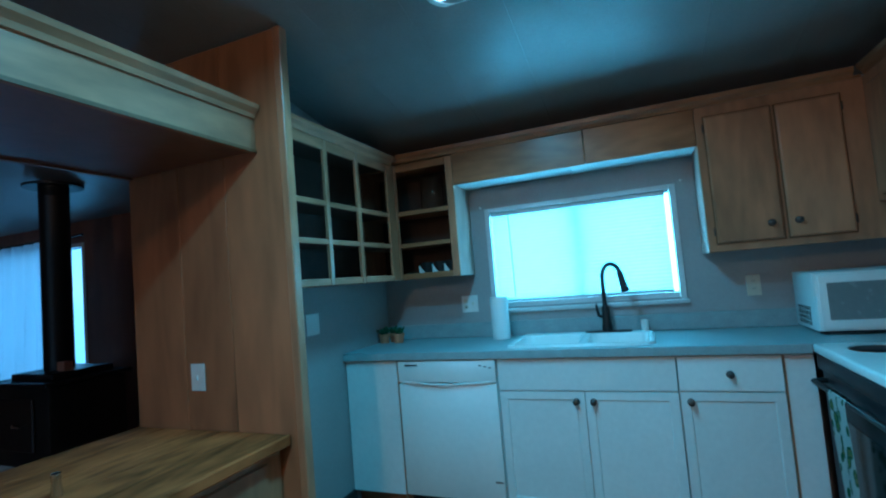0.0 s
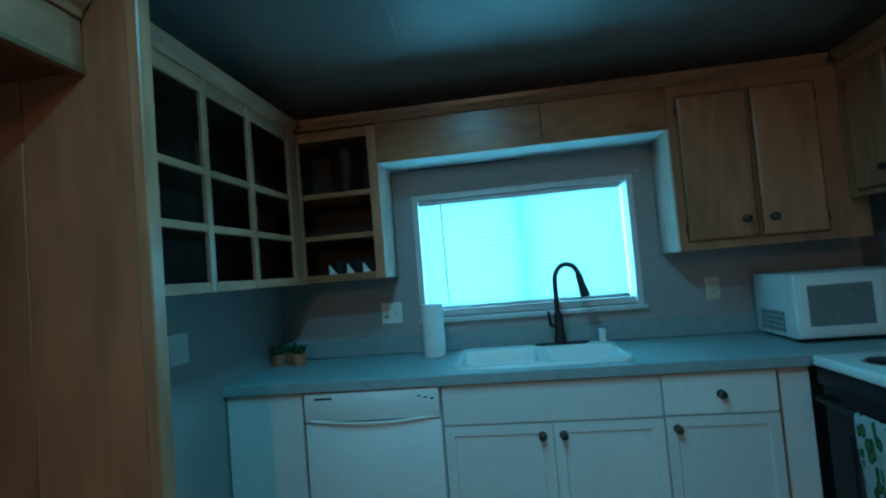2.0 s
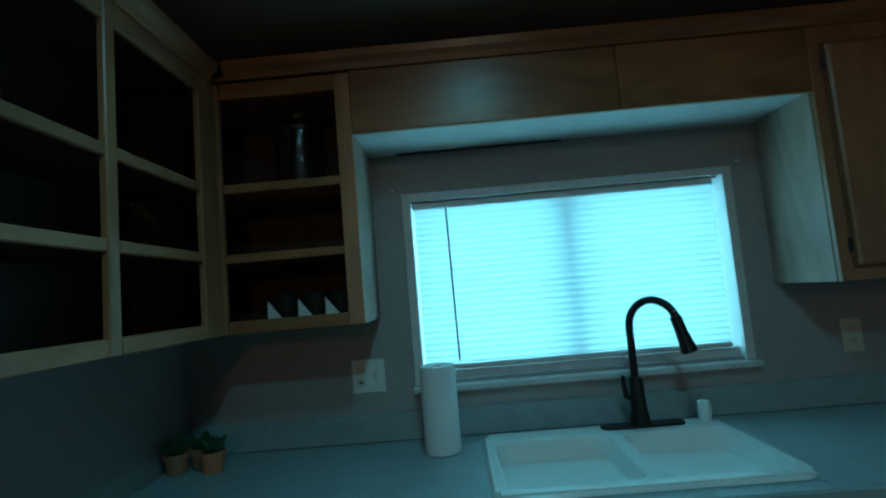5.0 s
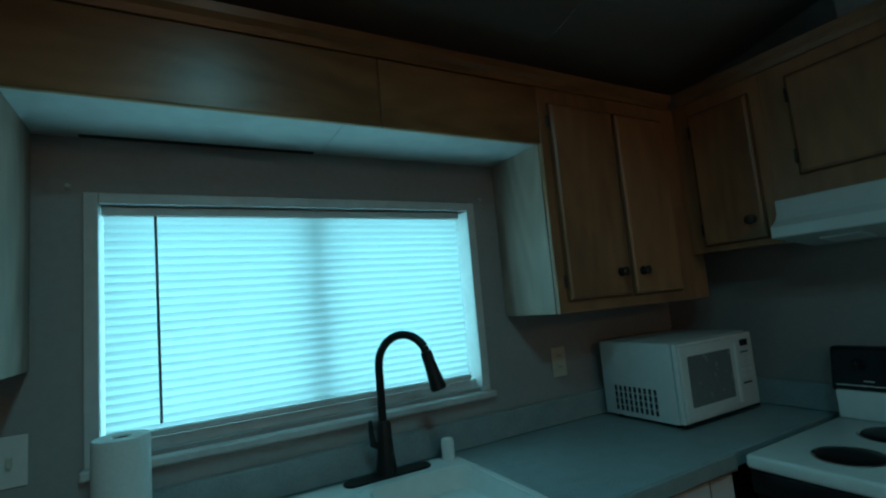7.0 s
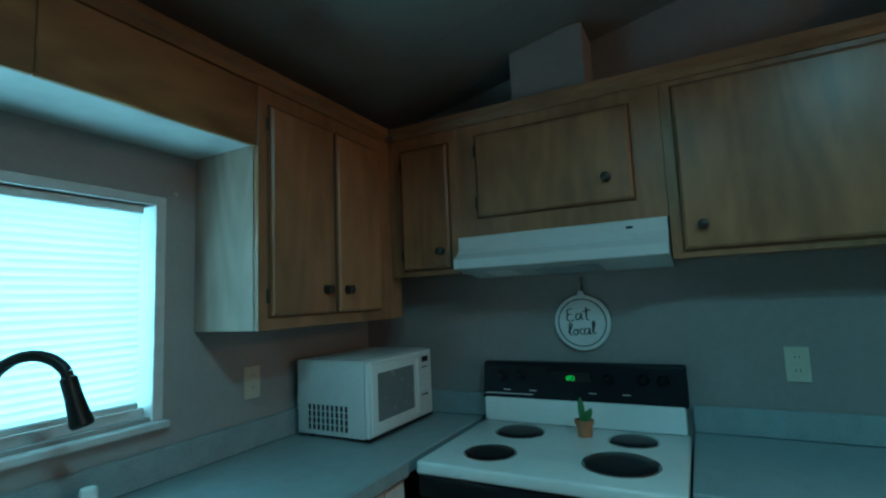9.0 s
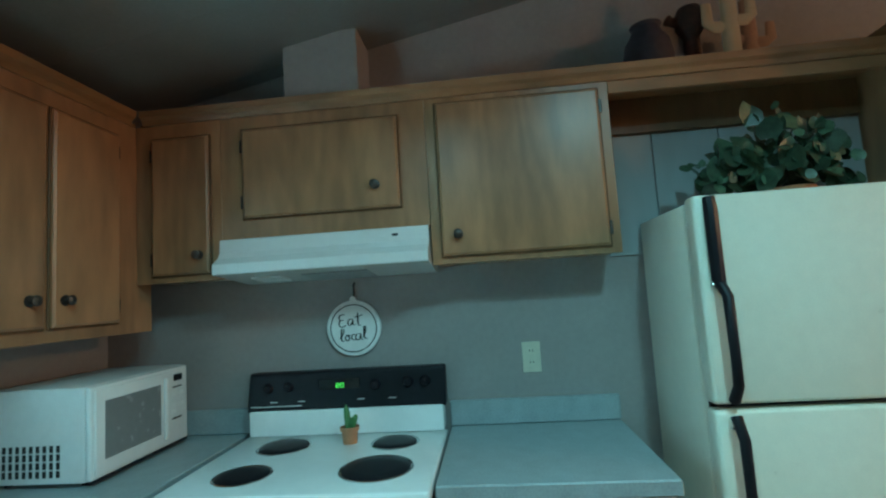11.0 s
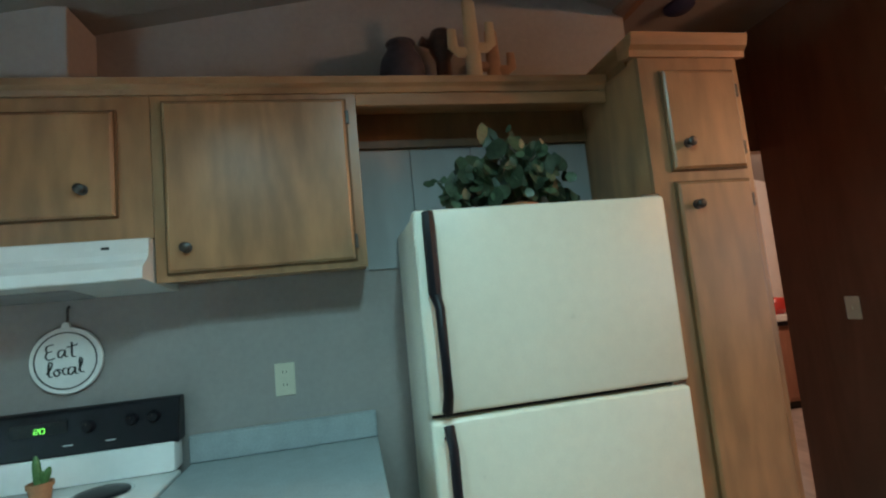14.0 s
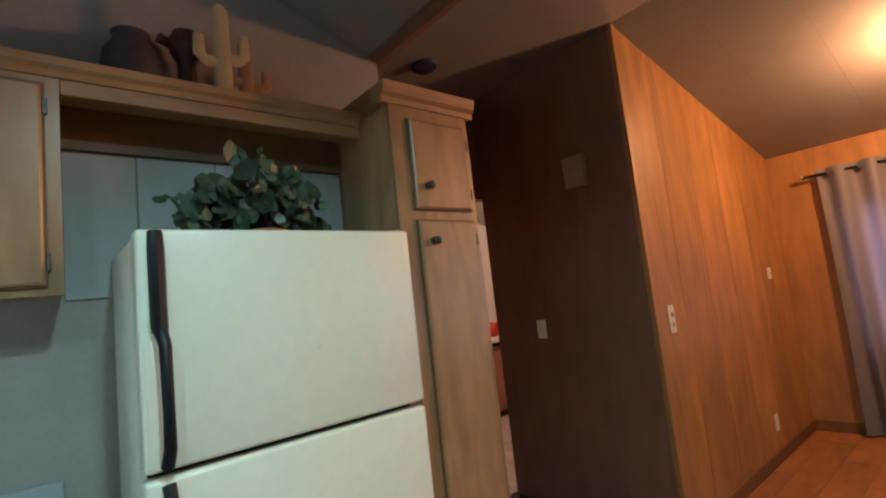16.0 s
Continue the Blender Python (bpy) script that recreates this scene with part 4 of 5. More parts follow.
# ---- microwave ----
mw = thing("microwave", (1.71, 3.48, CT), "white countertop microwave with a grey door window", "microwave")
MX0, MX1, MY0, MY1, MZ0, MZ1 = 1.478, 1.942, 3.310, 3.655, 0.930, 1.208
box("body", MX0, MX1, MY0 + 0.022, MY1, MZ0, MZ1, PLASTIC, mw, 0.006, seg=2)
box("front_bezel", MX0 + 0.001, MX1 - 0.001, MY0 + 0.002, MY0 + 0.0215, MZ0 + 0.002, MZ1 - 0.002, ENAMEL, mw, 0.008, seg=2)
box("door_frame", MX0 + 0.012, 1.822, MY0 - 0.006, MY0 + 0.0015, MZ0 + 0.014, MZ1 - 0.014, ENAMEL, mw, 0.003, seg=2)
box("door_window", MX0 + 0.045, 1.775, MY0 - 0.008, MY0 - 0.0055, MZ0 + 0.055, MZ1 - 0.05, material("grey_mesh_window", (0.22, 0.23, 0.23), 0.25, stain=0.05, scale=300), mw, 0.001)
box("door_handle", 1.79, 1.812, MY0 - 0.016, MY0 - 0.0065, MZ0 + 0.03, MZ1 - 0.03, ENAMEL, mw, 0.004, seg=2)
box("display", 1.855, 1.905, MY0 - 0.001, MY0 + 0.0015, MZ1 - 0.052, MZ1 - 0.028, BLACK_GLASS, mw, 0.001)
for r in range(5):
    for c in range(3):
        box("button", 1.846 + c * 0.024, 1.866 + c * 0.024, MY0 - 0.0005, MY0 + 0.0015, 1.04 + r * 0.021, 1.054 + r * 0.021, PLASTIC, mw, 0)
box("label_bar", 1.848, 1.90, MY0 - 0.001, MY0 + 0.0015, 1.018, 1.023, BLACK, mw, 0)
box("label_bar", 1.848, 1.90, MY0 - 0.001, MY0 + 0.0015, 1.132, 1.137, BLACK, mw, 0)
for i in range(9):
    for j in range(4):
        y = MY0 + 0.10 + i * 0.022
        box("vent_slot", MX0 - 0.0012, MX0 + 0.001, y, y + 0.011, 0.950 + j * 0.024, 0.970 + j * 0.024, INK, mw, 0)
for x in (MX0 + 0.04, MX1 - 0.04):
    for y in (MY0 + 0.05, MY1 - 0.04):
        part("foot", lathe([(0, 0), (0.012, 0), (0.012, 0.015), (0, 0.015)], (x, y, CT + 0.0003), steps=12), BLACK, mw)
box("base_shadow_strip", MX0 + 0.004, MX1 - 0.004, MY0 + 0.004, MY0 + 0.02, MZ0 - 0.006, MZ0 + 0.003, BLACK, mw, 0)

# ---- round sign ----
sign = thing("round_sign", (2.0, 2.655, 1.31), "round white hanging sign lettered Eat local with a black ring", "sign")
part("disc", lathe([(0, -0.008), (0.106, -0.008), (0.109, -0.005), (0.109, 0.004), (0, 0.004)], (2.008, 2.655, 1.305), "x", 48), WHITE_PLATE, sign, smooth=True)
part("ring", lathe([(0.090, -0.0098), (0.094, -0.0098), (0.094, -0.0085), (0.090, -0.0085), (0.090, -0.0098)], (2.008, 2.655, 1.305), "x", 48), INK, sign, "thin black painted ring")
part("hanger", tube([(2.006, 2.655, 1.413), (2.006, 2.650, 1.44), (2.006, 2.650, 1.475), (2.012, 2.648, 1.482), (2.017, 2.652, 1.478)], 0.004, 8), PEWTER, sign, smooth=True)
part("tab", lathe([(0, -0.006), (0.013, -0.006), (0.013, 0.002), (0, 0.002)], (2.008, 2.655, 1.418), "x", 16), WHITE_PLATE, sign)


def brush_letter(strokes):
    """A hand-brushed letter on the sign: each stroke is a smooth line through (across, up) points."""
    bms = []
    for pts in strokes:
        ends = [pts[0]] + pts + [pts[-1]]
        line = []
        for p0, p1, p2, p3 in zip(ends, ends[1:], ends[2:], ends[3:]):
            for k in range(5):
                u = k / 5
                line.append([0.5 * (2 * b + (c - a) * u + (2 * a - 5 * b + 4 * c - d) * u * u + (3 * b - a - 3 * c + d) * u ** 3) for a, b, c, d in zip(p0, p1, p2, p3)])
        line.append(list(pts[-1]))
        tilt = radians(4)
        world_pts = [(1.9992, 2.655 - (a * math.cos(tilt) - b * math.sin(tilt)), 1.305 + a * math.sin(tilt) + b * math.cos(tilt)) for a, b in line]
        thick = [0.0016 + 0.0016 * abs((world_pts[min(i + 1, len(line) - 1)][2] - world_pts[max(i - 1, 0)][2])) / 0.008 for i in range(len(line))]
        bm = tube(world_pts, [min(t, 0.0034) for t in thick], 6)
        for v in bm.verts:
            v.co.x = 1.9992 + (v.co.x - 1.9992) * 0.25
        bms.append(bm)
    part("letter", merge(*bms), INK, sign)


E_TOP, E_LOW = [(-0.030, 0.058), (-0.050, 0.055), (-0.052, 0.038), (-0.036, 0.036)], [(-0.050, 0.037), (-0.057, 0.022), (-0.048, 0.010), (-0.029, 0.014)]
SMALL_A = [(0.0, 0.034), (-0.014, 0.036), (-0.021, 0.022), (-0.013, 0.012), (-0.002, 0.024), (0.001, 0.036), (0.0, 0.016), (0.009, 0.012)]
SMALL_T, T_BAR = [(0.023, 0.058), (0.021, 0.032), (0.021, 0.012), (0.031, 0.008)], [(0.006, 0.042), (0.022, 0.044), (0.040, 0.048)]
FIRST_L = [(-0.058, -0.035), (-0.043, -0.014), (-0.040, -0.001), (-0.048, 0.001), (-0.052, -0.02), (-0.052, -0.042), (-0.042, -0.046)]
SMALL_O = [(-0.029, -0.024), (-0.038, -0.034), (-0.030, -0.047), (-0.020, -0.036), (-0.028, -0.024), (-0.014, -0.028)]
SMALL_C = [(0.004, -0.026), (-0.006, -0.024), (-0.012, -0.036), (-0.004, -0.046), (0.006, -0.042)]
LAST_L = [(0.035, -0.040), (0.046, -0.016), (0.048, -0.001), (0.042, 0.001), (0.040, -0.02), (0.040, -0.042), (0.052, -0.046)]
for strokes in ([E_TOP, E_LOW], [SMALL_A], [SMALL_T, T_BAR], [FIRST_L], [SMALL_O], [SMALL_C], [[(a + 0.025, b - 0.060) for a, b in SMALL_A]], [LAST_L]):
    brush_letter(strokes)

# ---- fridge ----
fr = thing("refrigerator", (1.75, 1.12, 0), "almond top-freezer refrigerator with black strap handles", "refrigerator")
RY0, RY1, RT, RG = 0.722, 1.530, 1.648, 1.062
box("body", 1.592, 2.0, RY0 + 0.004, RY1 - 0.002, 0.03, RT - 0.012, ALMOND, fr, 0.008, seg=2)
box("gasket", 1.578, 1.591, RY0 + 0.015, RY1 - 0.015, 0.08, RT - 0.02, BLACK, fr, 0.002)
fd = box("freezer_door", 1.515, 1.577, RY0, RY1, RG + 0.010, RT, ALMOND, fr, 0.012, seg=3)
rd = box("fridge_door", 1.515, 1.577, RY0, RY1, 0.09, RG - 0.006, ALMOND, fr, 0.012, seg=3)
box("toe_grille", 1.56, 1.59, RY0 + 0.01, RY1 - 0.01, 0.015, 0.085, BLACK, fr, 0.003)
HY = 1.487
part("handle", tube([(1.512, HY, 1.640), (1.507, HY, 1.60), (1.506, HY, 1.47), (1.505, HY, 1.40)], [0.017, 0.019, 0.019, 0.019], 8), BLACK, fd, "flat black strap", smooth=True)
part("handle", tube([(1.505, HY, 1.402), (1.472, HY - 0.004, 1.365), (1.470, HY - 0.005, 1.20), (1.472, HY - 0.005, 1.13), (1.500, HY - 0.003, 1.085)], [0.016, 0.014, 0.013, 0.014, 0.015], 10), BLACK, fd, "black pull handle", smooth=True)
box("handle_clip", 1.498, 1.512, HY - 0.019, HY + 0.019, 1.393, 1.404, CHROME, fd, 0.002)
part("handle", tube([(1.500, HY - 0.003, 1.045), (1.472, HY - 0.005, 0.99), (1.470, HY - 0.005, 0.80), (1.472, HY - 0.005, 0.66), (1.505, HY, 0.60)], [0.015, 0.014, 0.013, 0.014, 0.016], 10), BLACK, rd, "black pull handle", smooth=True)
box("handle_clip", 1.490, 1.504, HY - 0.019, HY + 0.015, 1.012, 1.02, CHROME, rd, 0.002)
box("hinge_cover", 1.53, 1.60, RY0 + 0.005, RY0 + 0.06, RT + 0.0005, RT + 0.010, CHROME, fr, 0.003)
box("hinge", 1.53, 1.575, RY0 + 0.002, RY0 + 0.05, RG - 0.004, RG + 0.008, CHROME, fr, 0.002)


def ivy():
    """A trailing artificial plant: short stems with round leaves."""
    t = thing("potted_ivy", (1.80, 1.12, RT), "bushy dark green artificial ivy in a basket on the fridge", "plant")
    part("basket", lathe([(0, 0), (0.07, 0), (0.08, 0.03), (0.082, 0.04), (0.075, 0.04), (0.07, 0.03), (0, 0.03)], (1.78, 1.12, RT)), TERRACOTTA, t, smooth=True)
    rng = random.Random(4)
    spots = []
    for i in range(280):
        a, rad = rng.uniform(0, 2 * math.pi), math.sqrt(rng.random())
        y = 1.13 + rad * 0.25 * math.cos(a)
        x = 1.80 + rad * 0.13 * math.sin(a)
        peak = 0.25 - 2.6 * (y - 1.12) ** 2 - 0.3 * abs(x - 1.8)
        spots.append(Vector((x, y, RT + 0.03 + max(0.02, peak) * rng.uniform(0.15, 1.0))))
    spots += [Vector((1.81, 1.075 + 0.010 * k, RT + 0.27 + 0.022 * k)) for k in range(4)]
    spots += [Vector((1.80, 1.16 + 0.014 * k, RT + 0.28 + 0.010 * k)) for k in range(4)]
    spots += [Vector((1.79, 1.37 + 0.018 * k, RT + 0.15 - 0.010 * (k % 2))) for k in range(4)]
    for k, p in enumerate(spots):
        r = rng.uniform(0.012, 0.028) if rng.random() < 0.75 else rng.uniform(0.032, 0.048)
        lean = Euler((rng.uniform(-0.9, 0.9), rng.uniform(-1.9, -0.5), rng.uniform(-0.9, 0.9))).to_matrix()
        fold = rng.uniform(0.1, 0.35)
        bm = bmesh.new()
        mid = bm.verts.new(p)
        edge = []
        for j in range(10):
            b = 2 * math.pi * j / 10
            rr = r * (1.0 + (0.25 if j == 0 else 0) - (0.25 if j == 5 else 0))
            v = Vector((rr * math.cos(b), rr * 0.88 * math.sin(b), fold * abs(rr * math.sin(b)) - 0.15 * rr))
            edge.append(bm.verts.new(p + lean @ v))
        for j in range(10):
            bm.faces.new((mid, edge[j], edge[(j + 1) % 10]))
        bmesh.ops.translate(bm, verts=bm.verts, vec=-p)
        me = bpy.data.meshes.new("leaf")
        bm.to_mesh(me)
        bm.free()
        me.materials.append(LEAF)
        me.shade_smooth()
        ob = new("leaf", me)
        ob.parent = t
        ob.location = p - t.location
        if k % 5 == 0:
            root = Vector((1.82, 1.12, RT + 0.06))
            part("stem", tube([root, root.lerp(p, 0.5) + Vector((0, 0, 0.03)), p], 0.0025, 5), LEAF, t)


ivy()

# ---- pantry ----
pan = thing("pantry_cabinet", (1.8, 0.5, 0), "tall maple pantry cabinet with crown beside the fridge", "cabinet")
box("carcass", 1.62, 2.15, 0.296, 0.690, 0.09, 2.16, MAPLE, pan, 0.001)
box("face_frame", 1.600, 1.619, 0.295, 0.691, 0.09, 2.165, MAPLE, pan, 0.002)
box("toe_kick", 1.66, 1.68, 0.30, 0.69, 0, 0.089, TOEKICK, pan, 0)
for z0, z1, kz in ((1.748, 2.095, 1.835), (0.12, 1.700, 1.622)):
    d = slab_door(pan, "x", 1.599, 0.328, 0.612, z0, z1, MAPLE, -0.014)
    knob(d, (1.581, 0.553, kz), "x", -1)
    for z in (z0 + 0.07, z1 - 0.07):
        box("hinge", 1.590, 1.599, 0.312, 0.324, z - 0.024, z + 0.024, PEWTER, pan, 0.002)
CP = [(0.0, 2.150), (0.006, 2.150), (0.010, 2.172), (0.024, 2.186), (0.030, 2.205), (0.034, 2.226)]
part("crown", prism([(1.60 - a, z) for a, z in CP] + [(1.66, 2.226), (1.66, 2.166), (1.62, 2.166), (1.60, 2.150)][0:2], "y", 0.262, 0.724), MAPLE_Y, pan, "stepped crown moulding")
part("crown", prism([(0.691 + a, z) for a, z in CP] + [(0.66, 2.226), (0.66, 2.165)], "x", 1.661, 2.14), MAPLE_X, pan)
box("top", 1.661, 2.14, 0.296, 0.659, 2.161, 2.175, MAPLE_Y, pan, 0)

# ---- things on the display shelf ----
DZ = 2.138


def flat_cactus(at, h, mat, label, flip=1):
    """A sawn wooden saguaro on a small foot, thin from front to back."""
    t = thing("wooden_cactus", at, label, "ornament", "cactus ornaments")
    x, y, z = at
    def arm(side, base, reach, top):
        pts = [(x, y, z + base * h), (x, y + side * reach * 0.7, z + base * h), (x, y + side * reach, z + (base + 0.05) * h), (x, y + side * reach, z + top * h)]
        return tube(pts, [0.022, 0.022, 0.021, 0.017], 10)
    bm = merge(tube([(x, y, z + 0.001), (x, y, z + 0.5 * h), (x, y, z + 0.95 * h), (x, y, z + h)], [0.032, 0.030, 0.026, 0.012], 14), arm(flip, 0.42, 0.075, 0.66), arm(-flip, 0.47, 0.075, 0.74))
    for v in bm.verts:
        v.co.x = x + (v.co.x - x) * 0.35
    part("cutout", bm, mat, t, smooth=True)
    box("foot", x - 0.03, x + 0.03, y - 0.05, y + 0.05, z, z + 0.008, mat, t, 0.002)


flat_cactus((1.84, 1.20, DZ), 0.375, PALE_WOOD, "pale sawn wood saguaro cactus on the display shelf")
flat_cactus((1.92, 1.095, DZ), 0.30, material("coral_wood", (0.36, 0.19, 0.12), 0.6, stain=0.15), "small coral-stained wood cactus on the display shelf", -1)
rooster = thing("tin_ornament", (1.93, 1.295, DZ), "dark rusty tin ornament with a round head", "ornament")
part("body", lathe([(0, 0), (0.05, 0), (0.045, 0.03), (0.03, 0.10), (0.028, 0.17), (0.05, 0.21), (0.055, 0.25), (0.04, 0.285), (0, 0.295)], (1.93, 1.295, DZ)), DARK_TIN, rooster, smooth=True)
part("spout", tube([(1.93, 1.335, DZ + 0.235), (1.925, 1.365, DZ + 0.24), (1.92, 1.38, DZ + 0.245)], [0.02, 0.016, 0.02], 10), DARK_TIN, rooster, smooth=True)
jug = thing("enamel_jug", (1.93, 1.49, DZ), "dark plum enamel jug on the display shelf", "jug")
part("body", lathe([(0, 0), (0.07, 0), (0.085, 0.02), (0.09, 0.10), (0.08, 0.16), (0.055, 0.20), (0.05, 0.22), (0.057, 0.23), (0.05, 0.23), (0, 0.21)], (1.92, 1.46, DZ), steps=32), SHADOW_TIN, jug, smooth=True)

# ---- shelves' contents ----
jar = thing("glass_jar", (-0.53, 3.57, 1.788), "large ribbed clear glass jar on the top shelf", "jar")
ribs = [(0.078 + (0.004 if k % 2 else 0.0), 0.014 + 0.0145 * k) for k in range(14)]
part("jar", lathe([(0, 0.002), (0.075, 0.002)] + ribs + [(0.072, 0.222), (0.074, 0.245), (0.070, 0.245), (0.069, 0.222), (0.074, 0.20), (0.074, 0.015), (0, 0.012)], (-0.53, 3.57, 1.788), steps=36), GLASS, jar, smooth=True)
for i, x in enumerate((-0.585, -0.49, -0.405)):
    t = thing("stacked_bowl", (x, 3.52, 1.361), "black and white dipped bowl on the lowest shelf", "bowl", "bowls on the shelf")
    part("bowl", lathe([(0, 0.001), (0.022, 0.001), (0.024, 0.006), (0.034, 0.03), (0.041, 0.085), (0.038, 0.085), (0.031, 0.032), (0, 0.01)], (x, 3.52, 1.361)), INK, t, smooth=True)
    part("glaze", prism([(x - 0.043, 1.363), (x + 0.010, 1.363), (x - 0.043, 1.43)], "y", 3.472, 3.476), WHITE_PLATE, t, "white glazed wedge")
fig = thing("wooden_figurine", (-0.86, 2.86, 1.776), "small brown wooden figurine behind the grid", "figurine")
part("figurine", lathe([(0, 0), (0.03, 0), (0.028, 0.01), (0.014, 0.03), (0.022, 0.08), (0.016, 0.12), (0.02, 0.15), (0.014, 0.175), (0, 0.18)], (-0.91, 2.86, 1.776)), DARK_TIN, fig, smooth=True)


def succulents():
    t = thing("succulent_trio", (-0.86, 3.56, CT), "three little succulents in terracotta pots", "plant")
    rng = random.Random(9)
    for x, y in ((-0.97, 3.54), (-0.91, 3.585), (-0.85, 3.53)):
        p = part("pot", lathe([(0, 0), (0.030, 0), (0.036, 0.045), (0.040, 0.047), (0.041, 0.062), (0.036, 0.063), (0.034, 0.05), (0, 0.05)], (x, y, CT + 0.001)), TERRACOTTA, t, smooth=True)
        for k in range(14):
            a = k * 2.4
            lean = 0.25 + 0.05 * k
            ln = rng.uniform(0.04, 0.075)
            b = Vector((x, y, CT + 0.052))
            d = Vector((math.cos(a) * math.sin(lean), math.sin(a) * math.sin(lean), math.cos(lean)))
            part("leaf", tube([b, b + d * ln * 0.5, b + d * ln * 0.85, b + d * ln], [0.004, 0.010, 0.007, 0.001], 6), SUCCULENT, p, smooth=True)


succulents()

# ---- living room seen through the pass-through ----
ST = (-3.55, 2.95)
ws = thing("wood_stove", (ST[0], ST[1], 0), "black cast iron wood stove with a tall flue pipe", "wood stove")
box("firebox", ST[0] - 0.36, ST[0] + 0.36, ST[1] - 0.28, ST[1] + 0.28, 0.22, 0.80, BLACK_METAL, ws, 0.02, seg=2)
box("top_plate", ST[0] - 0.39, ST[0] + 0.39, ST[1] - 0.31, ST[1] + 0.31, 0.801, 0.83, BLACK_METAL, ws, 0.006)
box("raised_top", ST[0] - 0.20, ST[0] + 0.30, ST[1] - 0.22, ST[1] + 0.22, 0.831, 0.88, BLACK_METAL, ws, 0.006)
box("door", ST[0] - 0.20, ST[0] + 0.20, ST[1] - 0.30, ST[1] - 0.281, 0.34, 0.72, BLACK_METAL, ws, 0.01)
box("pedestal", ST[0] - 0.24, ST[0] + 0.24, ST[1] - 0.20, ST[1] + 0.20, 0.05, 0.219, BLACK_METAL, ws, 0.01)
part("flue_pipe", lathe([(0.1, 0), (0.1, 1.35), (0.104, 1.36), (0.1, 1.37), (0.1, ceiling_z(ST[1]) - 0.90)], (ST[0], ST[1], 0.881), steps=28), BLACK_METAL, ws, smooth=True)
part("ceiling_collar", lathe([(0.10, 0), (0.20, 0.0), (0.20, 0.02), (0.10, 0.035)], (ST[0], ST[1], ceiling_z(ST[1]) - 0.055), steps=28), BLACK_METAL, ws, smooth=True)
part("spring_handle", tube([(ST[0] + 0.16, ST[1] - 0.30, 0.55), (ST[0] + 0.16, ST[1] - 0.36, 0.54), (ST[0] + 0.16, ST[1] - 0.40, 0.56)], 0.012, 8), CHROME, ws, smooth=True)
hearth = tagged(box("hearth", ST[0] - 0.8, ST[0] + 0.7, ST[1] - 0.7, NW - 0.013, 0.0, 0.05, TILE, bevel=0.005), "low brick hearth beneath the wood stove", "hearth", kind="structure")
lamp_box = thing("match_box", (ST[0] + 0.22, ST[1] - 0.1, 0.88), "small pinkish box on top of the stove", "box")
box("sleeve", ST[0] + 0.18, ST[0] + 0.27, ST[1] - 0.12, ST[1] - 0.06, 0.8805, 0.95, PINK_WOOD, lamp_box, 0.003)
tumbler = thing("bottle_stopper", (-1.10, 1.55, 0.724), "small clear glass salt shaker on the bar", "shaker")
part("body", lathe([(0, 0), (0.016, 0), (0.018, 0.01), (0.013, 0.05), (0.015, 0.055), (0.014, 0.075), (0, 0.08)], (-1.10, 1.55, 0.7242)), CHROME, tumbler, smooth=True)


def curtain(name, label, x0, x1, y, z0, z1, mat, waves, depth, rings=0):
    t = thing(name, ((x0 + x1) / 2, y, z0), label, "curtain")
    bm = bmesh.new()
    n = waves * 10
    cols = []
    for i in range(n + 1):
        x = x0 + (x1 - x0) * i / n
        a = 2 * math.pi * waves * i / n
        cols.append([bm.verts.new((x + 0.01 * math.sin(a * 0.5 + k), y + depth * (0.8 + 0.2 * k) * math.sin(a + 0.25 * math.sin(a * 0.31) * k), z0 + (z1 - z0) * (1 - k / 3))) for k in range(4)])
    for a, b in zip(cols, cols[1:]):
        for k in range(3):
            bm.faces.new((a[k], b[k], b[k + 1], a[k + 1]))
    part("cloth", bm, mat, t, smooth=True)
    for i in range(rings):
        x = x0 + (x1 - x0) * (i + 0.5) / rings
        part("grommet", lathe([(0.016, -0.002), (0.024, -0.002), (0.024, 0.003), (0.016, 0.003)], (x, y + depth + 0.004, z1 - 0.045), "y", 16), CHROME, t, smooth=True)
    return t


curtain("window_curtain", "pale sheer curtain over the living room window", LW0 - 0.15, -4.78, NW - 0.10, 0.42, 2.05, SHEER, 9, 0.03)
rod = thing("curtain_rod", (-5.3, NW - 0.1, 2.06), "thin curtain rod over the living room window", "curtain rod")
part("rod", tube([(LW0 - 0.2, NW - 0.1, 2.06), (-4.3, NW - 0.1, 2.06)], 0.012, 8), BLACK_METAL, rod, smooth=True)
w2 = thing("window_2", (-5.4, NW, LZ0), "living room window with white frame", "window", kind="structure")
for a, b, c, e in ((LW0, LW0 + 0.04, LZ0, LZ1), (LW1 - 0.04, LW1, LZ0, LZ1), (LW0 + 0.041, LW1 - 0.041, LZ0, LZ0 + 0.04), (LW0 + 0.041, LW1 - 0.041, LZ1 - 0.04, LZ1)):
    box("window_frame", a, b, NW - 0.02, NW + 0.10, c, e, WHITE_TRIM, w2, 0.002)
w2p = box("pane", LW0 + 0.041, LW1 - 0.041, NW + 0.06, NW + 0.064, LZ0 + 0.041, LZ1 - 0.041, GLASS, w2, 0)
w2p.visible_shadow = False

